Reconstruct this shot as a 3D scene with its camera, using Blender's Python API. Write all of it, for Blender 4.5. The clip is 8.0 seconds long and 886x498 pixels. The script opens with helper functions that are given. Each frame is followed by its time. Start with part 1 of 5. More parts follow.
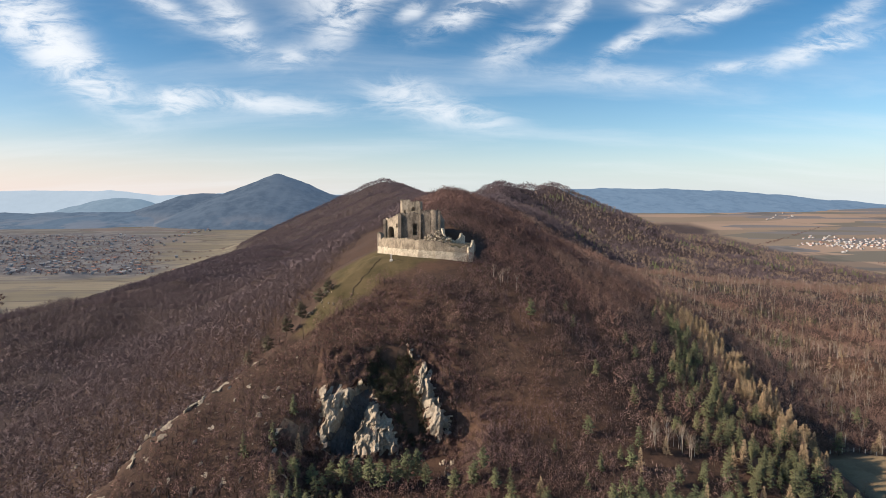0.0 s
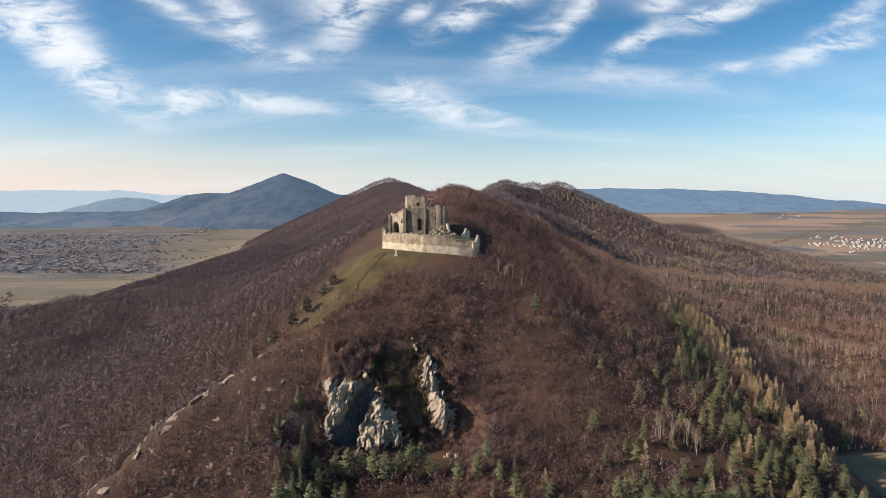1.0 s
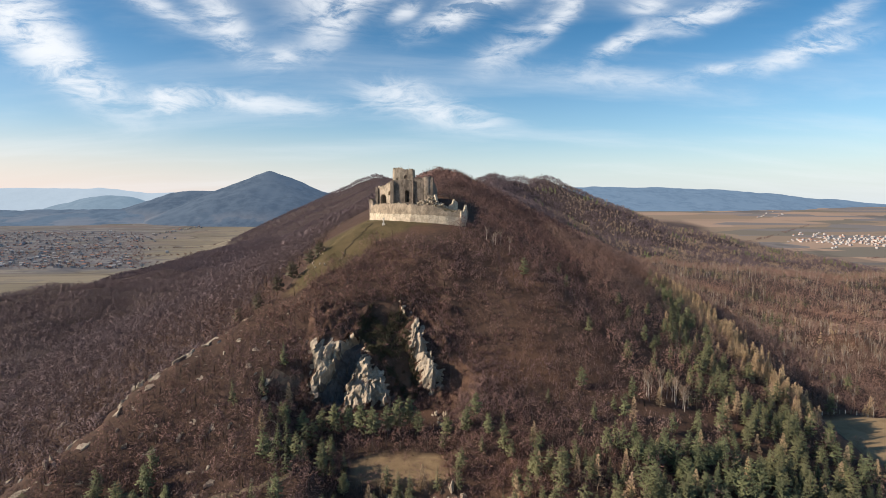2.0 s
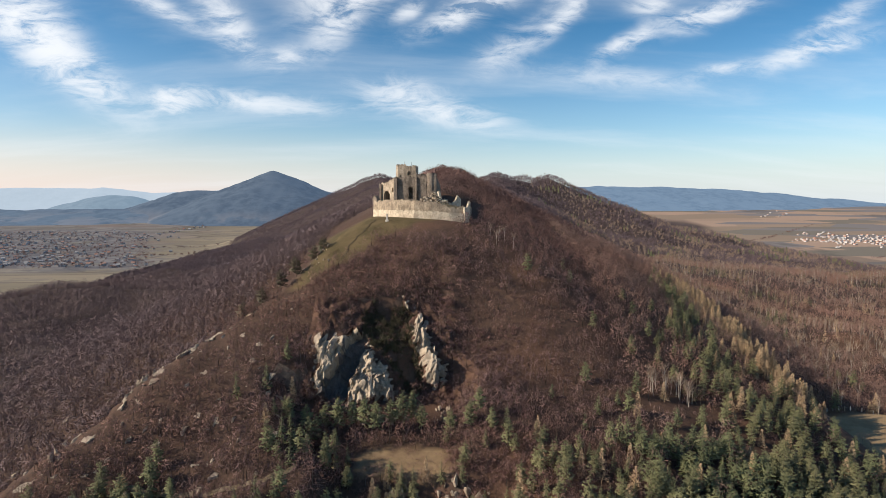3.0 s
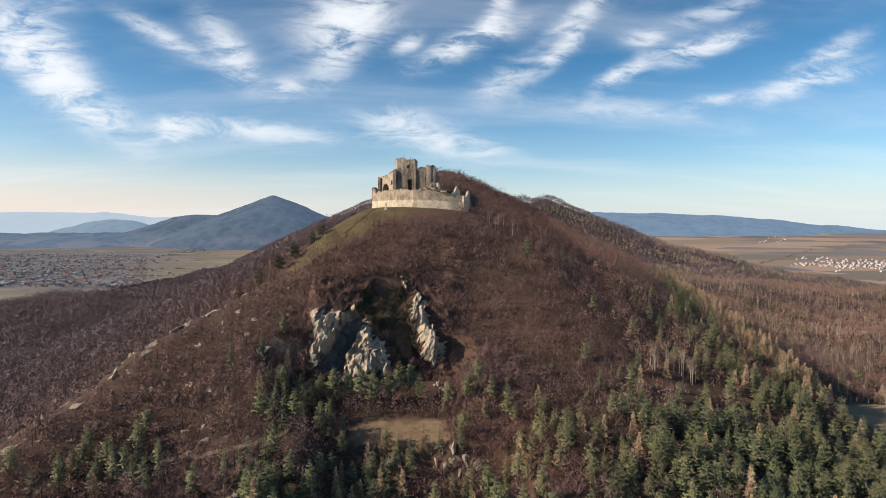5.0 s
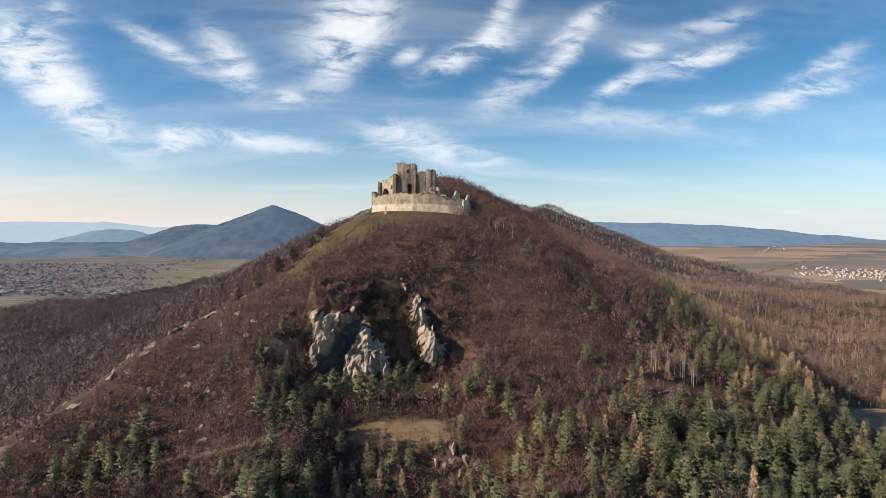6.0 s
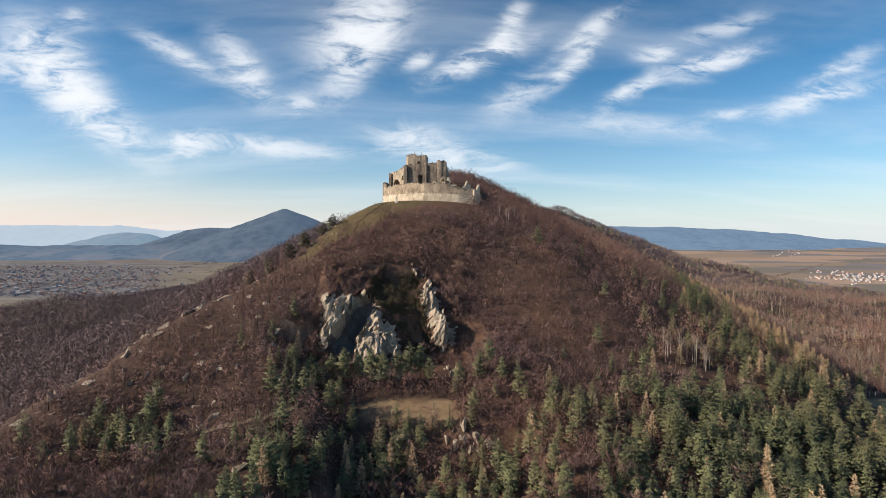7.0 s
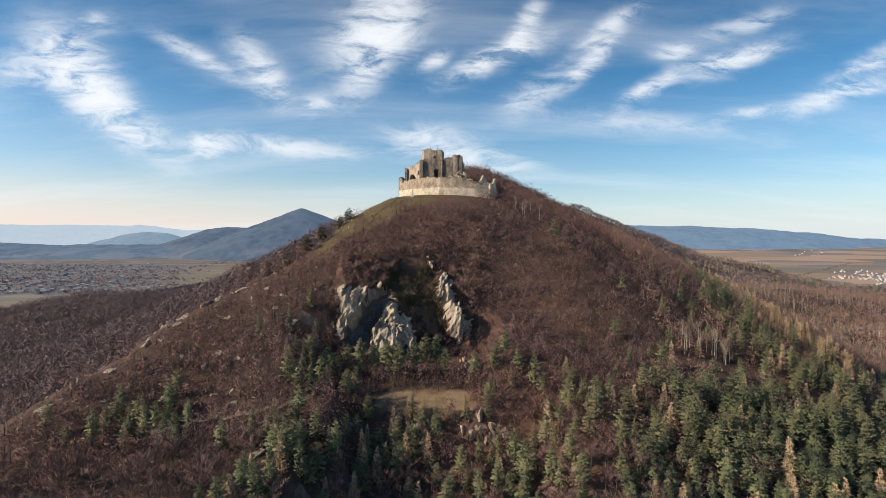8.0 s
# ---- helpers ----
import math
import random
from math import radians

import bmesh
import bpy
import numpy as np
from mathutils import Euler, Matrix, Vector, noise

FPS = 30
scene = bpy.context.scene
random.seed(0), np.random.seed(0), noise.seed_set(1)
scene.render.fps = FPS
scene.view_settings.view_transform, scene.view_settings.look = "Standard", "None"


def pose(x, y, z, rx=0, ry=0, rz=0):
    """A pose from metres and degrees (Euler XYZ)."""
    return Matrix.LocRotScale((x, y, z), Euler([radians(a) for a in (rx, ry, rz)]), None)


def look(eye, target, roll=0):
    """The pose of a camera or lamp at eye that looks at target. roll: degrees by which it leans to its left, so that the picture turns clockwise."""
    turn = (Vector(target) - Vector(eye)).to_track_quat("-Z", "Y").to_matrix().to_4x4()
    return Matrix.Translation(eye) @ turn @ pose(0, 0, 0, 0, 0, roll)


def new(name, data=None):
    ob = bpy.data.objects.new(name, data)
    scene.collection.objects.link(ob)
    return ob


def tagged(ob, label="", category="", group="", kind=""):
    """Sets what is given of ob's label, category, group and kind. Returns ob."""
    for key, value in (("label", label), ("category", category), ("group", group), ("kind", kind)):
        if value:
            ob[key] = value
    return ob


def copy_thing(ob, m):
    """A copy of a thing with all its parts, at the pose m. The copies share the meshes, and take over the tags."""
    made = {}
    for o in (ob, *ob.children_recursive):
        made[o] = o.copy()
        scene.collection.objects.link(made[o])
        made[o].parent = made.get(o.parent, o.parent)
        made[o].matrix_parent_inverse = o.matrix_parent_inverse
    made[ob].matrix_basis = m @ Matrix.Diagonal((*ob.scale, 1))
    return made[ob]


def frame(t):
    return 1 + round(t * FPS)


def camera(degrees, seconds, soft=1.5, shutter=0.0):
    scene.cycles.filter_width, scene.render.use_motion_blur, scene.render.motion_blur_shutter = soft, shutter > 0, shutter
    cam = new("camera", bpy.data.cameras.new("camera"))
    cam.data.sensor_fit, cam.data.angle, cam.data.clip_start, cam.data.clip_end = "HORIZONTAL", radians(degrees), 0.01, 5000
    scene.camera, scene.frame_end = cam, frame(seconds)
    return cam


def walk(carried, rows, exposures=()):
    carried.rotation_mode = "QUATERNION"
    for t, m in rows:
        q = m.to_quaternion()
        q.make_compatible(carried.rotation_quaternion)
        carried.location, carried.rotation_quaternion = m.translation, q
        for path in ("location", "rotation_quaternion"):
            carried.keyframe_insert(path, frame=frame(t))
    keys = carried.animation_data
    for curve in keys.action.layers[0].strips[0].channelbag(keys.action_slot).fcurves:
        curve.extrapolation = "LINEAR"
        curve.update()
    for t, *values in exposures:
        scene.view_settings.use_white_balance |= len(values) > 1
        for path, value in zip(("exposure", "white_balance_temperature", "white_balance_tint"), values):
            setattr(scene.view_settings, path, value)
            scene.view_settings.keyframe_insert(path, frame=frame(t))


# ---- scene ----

# ================= camera =================
cam = camera(77.0, 8.0, soft=0.4)
EYE = 224.0
ROWS = [
    # seconds, x, y, drop, yaw, pitch, roll
    (0.0, 0.0, 0.0, 0.0, 0.0, -5.2, -0.05),
    (0.5, -0.12, -0.03, -1.316, 0.235, -5.166, -0.06),
    (1.0, 0.12, -0.18, -2.803, 0.519, -5.179, -0.10),
    (1.5, 0.286, -0.098, -4.077, 0.021, -5.152, -0.08),
    (2.0, 0.043, 0.248, -19.239, -0.749, -5.15, -0.154),
    (3.5, -0.198, 0.057, -22.95, -0.302, -5.165, -0.157),
    (4.0, 0.141, 0.551, -40.182, -0.306, -3.049, -0.259),
    (4.5, 0.112, 0.605, -41.418, -0.465, -2.514, -0.286),
    (6.0, 0.103, 0.81, -44.926, -0.532, -1.276, -0.338),
    (6.5, 0.083, 0.145, -51.978, -0.179, -0.787, -0.398),
    (7.0, 0.035, 0.111, -53.097, 0.537, -0.787, -0.422),
    (7.5, 0.104, 0.577, -54.535, 1.963, -0.801, -0.379),
    (8.0, 0.086, 0.352, -56.0, 2.175, -0.836, -0.411),
]


def glide(rows):
    """The rows, with even steps laid between where the descent is fast."""
    out = []
    for a, b in zip(rows, rows[1:]):
        steps = 5 if abs(b[3] - a[3]) > 10 else 1
        for i in range(steps):
            out.append(tuple(p + (q - p) * i / steps for p, q in zip(a, b)))
    return out + [rows[-1]]


walk(cam, [(t, pose(x, y, EYE + z, 90 + pitch, roll, yaw)) for t, x, y, z, yaw, pitch, roll in glide(ROWS)],
     exposures=[(0.0, 0.26), (8.0, 0.26)])

# ================= sky and sun =================
SUN_ELEV, SUN_AZ = 27.5, -103.0     # degrees; azimuth clockwise from the direction ahead (+y)


class Nodes:
    """Short hand for building node trees."""

    def __init__(self, tree):
        self.tree = tree
        tree.nodes.clear()

    def put(self, node, i, value):
        s = node.inputs[i]
        if isinstance(value, bpy.types.NodeSocket):
            self.tree.links.new(value, s)
        else:
            s.default_value = value

    def math(self, op, a, b=None, c=None, clamp=False):
        n = self.tree.nodes.new("ShaderNodeMath")
        n.operation, n.use_clamp = op, clamp
        for i, v in enumerate((a, b, c)):
            if v is not None:
                self.put(n, i, v)
        return n.outputs[0]

    def ramp(self, v, lo, hi, a=0.0, b=1.0, smooth=True):
        n = self.tree.nodes.new("ShaderNodeMapRange")
        n.interpolation_type = "SMOOTHSTEP" if smooth else "LINEAR"
        for i, x in enumerate((v, lo, hi, a, b)):
            self.put(n, i, x)
        return n.outputs[0]

    def mix(self, fac, a, b, blend="MIX"):
        n = self.tree.nodes.new("ShaderNodeMix")
        n.data_type, n.blend_type = "RGBA", blend
        self.put(n, 0, fac)
        self.put(n, 6, a if isinstance(a, bpy.types.NodeSocket) else (*a, 1))
        self.put(n, 7, b if isinstance(b, bpy.types.NodeSocket) else (*b, 1))
        return n.outputs[2]

    def noise(self, vec, scale, detail=3.0, rough=0.55, distort=0.0):
        n = self.tree.nodes.new("ShaderNodeTexNoise")
        if vec is not None:
            self.put(n, "Vector", vec)
        n.inputs["Scale"].default_value, n.inputs["Detail"].default_value = scale, detail
        n.inputs["Roughness"].default_value, n.inputs["Distortion"].default_value = rough, distort
        return n.outputs[0]

    def voronoi(self, vec, scale, feature="F1", out=0):
        n = self.tree.nodes.new("ShaderNodeTexVoronoi")
        n.feature = feature
        if vec is not None:
            self.put(n, "Vector", vec)
        n.inputs["Scale"].default_value = scale
        return n.outputs[out]

    def mapping(self, vec, loc=(0, 0, 0), rot=(0, 0, 0), scale=(1, 1, 1)):
        n = self.tree.nodes.new("ShaderNodeMapping")
        self.put(n, 0, vec)
        n.inputs[1].default_value, n.inputs[2].default_value, n.inputs[3].default_value = loc, rot, scale
        return n.outputs[0]

    def xyz(self, x, y, z):
        n = self.tree.nodes.new("ShaderNodeCombineXYZ")
        for i, v in enumerate((x, y, z)):
            self.put(n, i, v)
        return n.outputs[0]

    def split(self, v):
        n = self.tree.nodes.new("ShaderNodeSeparateXYZ")
        self.put(n, 0, v)
        return n.outputs

    def out(self, kind, shader):
        self.tree.links.new(shader, self.tree.nodes.new(kind).inputs[0])


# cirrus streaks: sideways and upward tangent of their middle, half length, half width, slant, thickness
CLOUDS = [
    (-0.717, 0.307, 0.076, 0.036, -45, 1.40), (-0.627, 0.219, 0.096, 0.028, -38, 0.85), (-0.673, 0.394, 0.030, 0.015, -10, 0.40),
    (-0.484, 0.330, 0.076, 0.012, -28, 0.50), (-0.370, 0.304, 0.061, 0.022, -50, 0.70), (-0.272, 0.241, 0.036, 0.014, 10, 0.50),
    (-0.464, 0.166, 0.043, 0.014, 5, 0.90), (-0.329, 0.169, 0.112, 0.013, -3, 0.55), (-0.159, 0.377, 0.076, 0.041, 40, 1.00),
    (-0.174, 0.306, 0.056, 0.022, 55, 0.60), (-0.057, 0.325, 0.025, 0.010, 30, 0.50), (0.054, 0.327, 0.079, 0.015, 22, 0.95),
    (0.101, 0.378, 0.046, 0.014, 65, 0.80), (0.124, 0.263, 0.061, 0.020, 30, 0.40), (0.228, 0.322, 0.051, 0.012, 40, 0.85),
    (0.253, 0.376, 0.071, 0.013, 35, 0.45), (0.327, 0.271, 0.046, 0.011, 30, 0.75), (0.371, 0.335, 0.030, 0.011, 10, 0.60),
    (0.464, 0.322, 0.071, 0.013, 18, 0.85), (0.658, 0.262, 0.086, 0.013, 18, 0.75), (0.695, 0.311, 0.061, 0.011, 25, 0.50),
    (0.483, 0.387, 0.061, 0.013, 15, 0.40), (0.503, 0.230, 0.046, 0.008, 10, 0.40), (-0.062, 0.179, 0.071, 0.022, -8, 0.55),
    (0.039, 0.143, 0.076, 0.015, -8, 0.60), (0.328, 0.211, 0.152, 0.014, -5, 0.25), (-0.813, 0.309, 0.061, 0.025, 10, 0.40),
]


def make_world():
    w = bpy.data.worlds.new("sky")
    scene.world = w
    w.use_nodes = True
    N = Nodes(w.node_tree)
    sky = N.tree.nodes.new("ShaderNodeTexSky")
    sky.sky_type, sky.sun_disc = "NISHITA", False
    sky.sun_elevation, sky.sun_rotation = radians(SUN_ELEV), radians(SUN_AZ)
    sky.air_density, sky.dust_density, sky.ozone_density, sky.altitude = 1.0, 0.6, 3.0, 300
    co = N.tree.nodes.new("ShaderNodeTexCoord").outputs["Generated"]
    x, y, z = N.split(co)
    ahead = N.ramp(y, 0.05, 0.3)
    yy = N.math("MAXIMUM", y, 0.05)
    u, v = N.math("DIVIDE", x, yy), N.math("DIVIDE", z, yy)
    uv = N.xyz(u, v, 0.0)
    # the fleecy grain of the streaks
    warp = N.noise(N.mapping(uv, scale=(5, 9, 1)), 1.0, 4, 0.6)
    fuv = N.xyz(N.math("MULTIPLY_ADD", warp, 0.05, N.math("ADD", u, -0.025)), N.math("MULTIPLY_ADD", warp, -0.04, N.math("ADD", v, 0.02)), 0.0)
    grain = N.noise(N.mapping(fuv, rot=(0, 0, radians(25)), scale=(9, 30, 1)), 1.0, 8, 0.66, 0.5)
    mask = None
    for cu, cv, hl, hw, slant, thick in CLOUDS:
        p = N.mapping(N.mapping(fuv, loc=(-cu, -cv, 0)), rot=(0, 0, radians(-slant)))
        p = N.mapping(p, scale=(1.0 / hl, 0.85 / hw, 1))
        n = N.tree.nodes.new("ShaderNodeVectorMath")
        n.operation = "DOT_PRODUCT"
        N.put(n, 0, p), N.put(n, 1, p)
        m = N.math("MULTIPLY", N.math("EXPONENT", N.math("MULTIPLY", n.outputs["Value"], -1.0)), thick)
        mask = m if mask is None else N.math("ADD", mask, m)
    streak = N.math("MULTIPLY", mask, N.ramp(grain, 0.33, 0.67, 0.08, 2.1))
    # thin veils over the whole dome, in a flat layer overhead
    up = N.math("ADD", N.math("MAXIMUM", z, 0.0), 0.16)
    dome = N.xyz(N.math("DIVIDE", x, up), N.math("DIVIDE", y, up), 0.0)
    veil = N.noise(N.mapping(dome, rot=(0, 0, radians(-55)), scale=(0.5, 1.5, 1)), 1.0, 6, 0.58, 0.3)
    veil = N.math("MULTIPLY", N.ramp(veil, 0.42, 0.80), N.ramp(z, 0.02, 0.2, 0.25, 0.27))
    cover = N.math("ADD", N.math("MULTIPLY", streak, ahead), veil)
    cover = N.math("SUBTRACT", 1.0, N.math("EXPONENT", N.math("MULTIPLY", cover, -1.3)))
    blue = N.tree.nodes.new("ShaderNodeHueSaturation")
    N.put(blue, "Hue", 0.495), N.put(blue, "Saturation", 1.30), N.put(blue, "Value", 1.32), N.put(blue, "Color", sky.outputs[0])
    N.put(blue, "Value", N.ramp(z, 0.10, 0.45, 1.30, 0.92))
    # milky air near the horizon, rosier towards the sun
    rosy = N.mix(N.ramp(x, -0.75, 0.15), (9.2, 7.7, 7.3), (7.0, 7.6, 7.9))
    low = N.mix(N.math("ADD", N.ramp(z, -0.02, 0.13, 0.72, 0.0), N.ramp(z, 0.0, 0.30, 0.22, 0.0)), blue.outputs[0], rosy)
    col = N.mix(cover, low, (9.2, 9.5, 9.9))
    bg = N.tree.nodes.new("ShaderNodeBackground")
    N.put(bg, 0, col), N.put(bg, 1, 0.088)
    N.out("ShaderNodeOutputWorld", bg.outputs[0])


make_world()
sun = new("sun", bpy.data.lights.new("sun", "SUN"))
sun.data.energy, sun.data.angle, sun.data.color = 5.0, radians(0.6), (1.0, 0.83, 0.66)
sun_from = Vector((math.sin(radians(SUN_AZ)) * math.cos(radians(SUN_ELEV)), math.cos(radians(SUN_AZ)) * math.cos(radians(SUN_ELEV)), math.sin(radians(SUN_ELEV))))
sun.matrix_world = look(sun_from * 400 + Vector((0, 300, 200)), (0, 300, 200))

# ================= materials =================


def material(name, build, rough=0.9, bump=None):
    """A principled material; build(N, position) gives the colour and, if it likes, a height for relief."""
    m = bpy.data.materials.new(name)
    m.use_nodes = True
    N = Nodes(m.node_tree)
    pos = N.tree.nodes.new("ShaderNodeNewGeometry").outputs["Position"]
    got = build(N, pos)
    col, height = got if isinstance(got, tuple) else (got, None)
    p = N.tree.nodes.new("ShaderNodeBsdfPrincipled")
    N.put(p, "Base Color", col)
    p.inputs["Roughness"].default_value = rough
    p.inputs["Specular IOR Level"].default_value = 0.15
    if height is not None:
        b = N.tree.nodes.new("ShaderNodeBump")
        b.inputs["Strength"].default_value, b.inputs["Distance"].default_value = bump or (0.6, 0.3)
        N.put(b, "Height", height)
        N.put(p, "Normal", b.outputs[0])
    N.out("ShaderNodeOutputMaterial", p.outputs[0])
    return m


def attribute(N, name):
    n = N.tree.nodes.new("ShaderNodeAttribute")
    n.attribute_name = name
    return n.outputs["Color"], n.outputs["Fac"]


def ground_look(N, pos):
    cover, _ = attribute(N, "cover")
    gardens = cover.node.outputs["Alpha"]
    c = N.split(cover)
    big, mid, fine = N.noise(pos, 0.012, 4), N.noise(pos, 0.09, 5, 0.65), N.noise(pos, 0.9, 5, 0.7)
    litter = N.mix(mid, (0.070, 0.047, 0.038), (0.130, 0.080, 0.056))
    litter = N.mix(N.ramp(fine, 0.35, 0.75), litter, (0.048, 0.036, 0.031))
    litter = N.mix(N.math("MULTIPLY", N.ramp(N.noise(pos, 0.03, 5, 0.6), 0.46, 0.62, 0, 0.6), N.ramp(N.split(pos)[0], -50, 10)), litter, (0.160, 0.092, 0.060))
    # further off the litter greys, matched to the twigs that carry painted haze
    px, py, _ = N.split(pos)
    thick = N.math("MAXIMUM", N.ramp(py, 430, 800), N.ramp(px, -130, -260))
    litter = N.mix(N.math("MULTIPLY", thick, 0.85), litter, N.mix(mid, (0.062, 0.048, 0.047), (0.100, 0.077, 0.073)))
    grass = N.mix(N.ramp(mid, 0.3, 0.7), (0.072, 0.060, 0.029), (0.136, 0.102, 0.054))
    grass = N.mix(N.ramp(fine, 0.4, 0.8, 0, 0.6), grass, (0.085, 0.072, 0.036))
    dry = N.mix(N.ramp(mid, 0.3, 0.7), (0.36, 0.265, 0.150), (0.26, 0.185, 0.105))
    dry = N.mix(N.ramp(fine, 0.4, 0.8, 0, 0.5), dry, (0.20, 0.14, 0.078))
    rock = N.mix(N.ramp(fine, 0.3, 0.7), (0.19, 0.15, 0.115), (0.12, 0.095, 0.075))
    # strip fields, cut by lanes and hedges
    strips = N.mapping(pos, rot=(0, 0, radians(24)), scale=(0.0022, 0.0075, 0.0))
    cell = N.voronoi(strips, 1.0, out=1)
    edge = N.voronoi(strips, 1.0, "DISTANCE_TO_EDGE")
    cs = N.split(cell)
    # far western fields are greyed, haze over the plain put into their colour
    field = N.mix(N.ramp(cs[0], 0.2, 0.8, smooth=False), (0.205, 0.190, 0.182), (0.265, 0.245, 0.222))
    field = N.mix(N.ramp(cs[1], 0.62, 0.7), field, (0.165, 0.155, 0.120))
    field = N.mix(N.ramp(cs[2], 0.72, 0.8), field, (0.21, 0.160, 0.140))
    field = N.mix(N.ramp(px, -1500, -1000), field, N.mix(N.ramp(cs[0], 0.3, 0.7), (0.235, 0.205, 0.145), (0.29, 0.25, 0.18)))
    furrow = N.noise(N.mapping(pos, rot=(0, 0, radians(24)), scale=(0.006, 0.11, 0.0)), 1.0, 4)
    field = N.mix(N.ramp(furrow, 0.42, 0.7, 0, 0.55), field, (0.17, 0.155, 0.125))
    field = N.mix(N.ramp(edge, 0.012, 0.03, 0.85, 0.0), field, (0.13, 0.11, 0.09))
    field = N.mix(N.ramp(big, 0.5, 0.62, 0, 0.5), field, (0.17, 0.155, 0.14))
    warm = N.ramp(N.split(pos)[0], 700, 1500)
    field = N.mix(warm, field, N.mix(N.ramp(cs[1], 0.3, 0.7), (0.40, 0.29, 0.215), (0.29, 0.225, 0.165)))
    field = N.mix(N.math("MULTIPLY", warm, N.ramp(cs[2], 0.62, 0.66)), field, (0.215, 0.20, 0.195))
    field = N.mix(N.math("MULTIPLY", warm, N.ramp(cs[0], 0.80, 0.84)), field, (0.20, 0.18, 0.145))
    field = N.mix(N.ramp(N.noise(N.mapping(pos, scale=(1, 0.5, 0)), 0.0016, 5, 0.6), 0.57, 0.62, 0, 0.5), field, (0.095, 0.090, 0.078))
    plots = N.split(N.voronoi(N.mapping(pos, rot=(0, 0, 0.4), scale=(0.02, 0.032, 0.0)), 1.0, out=1))
    # plots are tinted blue-grey, the haze over the village mixed in
    plot = N.mix(N.ramp(plots[0], 0.2, 0.8), (0.115, 0.118, 0.130), (0.175, 0.172, 0.178))
    plot = N.mix(N.ramp(plots[1], 0.75, 0.8), plot, (0.22, 0.215, 0.21))
    field = N.mix(N.math("MULTIPLY", gardens, N.ramp(N.noise(pos, 0.006, 4), 0.30, 0.48)), field, plot)
    col = N.mix(c[0], litter, grass)
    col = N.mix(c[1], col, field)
    col = N.mix(c[2], col, dry)
    slope = N.split(N.tree.nodes.new("ShaderNodeNewGeometry").outputs["True Normal"])[2]
    col = N.mix(N.math("MULTIPLY", N.ramp(slope, 0.50, 0.34), N.ramp(mid, 0.35, 0.6)), col, rock)
    return col, N.math("ADD", fine, N.math("MULTIPLY", mid, 2.0))


def two_tone(a, b, scale=0.6, extra=None, at=(0.35, 0.65), fine=6.0):
    def build(N, pos):
        n1, n2 = N.noise(pos, scale, 4), N.noise(pos, scale * fine, 5, 0.7)
        col = N.mix(N.ramp(n1, *at), a, b)
        col = N.mix(N.ramp(n2, 0.45, 0.75, 0, 0.55), col, extra or tuple(x * 0.6 for x in a))
        return col, n2
    return build


def twig_look(a, b, c):
    """Bark and twigs: tone by tree-sized patches, and twig by twig."""
    def build(N, pos):
        r = N.tree.nodes.new("ShaderNodeNewGeometry").outputs["Random Per Island"]
        patch, stand = N.noise(pos, 0.11, 3, 0.6), N.noise(pos, 0.014, 3)
        col = N.mix(N.ramp(patch, 0.35, 0.65), a, b)
        col = N.mix(N.ramp(stand, 0.42, 0.62, 0, 0.75), col, c)
        return N.mix(N.math("MULTIPLY", r, 0.16), col, tuple(x * 1.55 for x in b))
    return build


def masonry(light, dark, moss):
    def build(N, pos):
        big, mid = N.noise(pos, 0.16, 5, 0.65), N.noise(pos, 0.9, 5, 0.7)
        stones = N.voronoi(N.mapping(pos, scale=(2.2, 2.2, 3.6)), 1.0, "DISTANCE_TO_EDGE")
        tone = N.split(N.voronoi(N.mapping(pos, scale=(2.2, 2.2, 3.6)), 1.0, out=1))[0]
        col = N.mix(N.ramp(big, 0.35, 0.65), light, dark)
        col = N.mix(N.math("MULTIPLY", tone, 0.45), col, tuple(x * 0.62 for x in dark))
        streak = N.noise(N.mapping(pos, scale=(0.45, 0.45, 0.2)), 1.0, 6, 0.7)
        col = N.mix(N.ramp(streak, 0.48, 0.64, 0, 0.8), col, moss)
        col = N.mix(N.ramp(mid, 0.5, 0.8, 0, 0.5), col, tuple(x * 0.7 for x in light))
        col = N.mix(N.ramp(stones, 0.0, 0.07, 0.55, 0.0), col, tuple(x * 0.45 for x in dark))
        stain = N.noise(pos, 0.33, 6, 0.7)
        col = N.mix(N.ramp(stain, 0.48, 0.63, 0, 0.75), col, tuple(x * 0.55 for x in dark))
        top = N.split(N.tree.nodes.new("ShaderNodeNewGeometry").outputs["True Normal"])[2]
        col = N.mix(N.math("MULTIPLY", N.ramp(top, 0.5, 0.9), N.ramp(mid, 0.3, 0.6)), col, (0.13, 0.115, 0.07))
        return col, N.math("ADD", N.ramp(stones, 0.0, 0.12), mid)
    return build


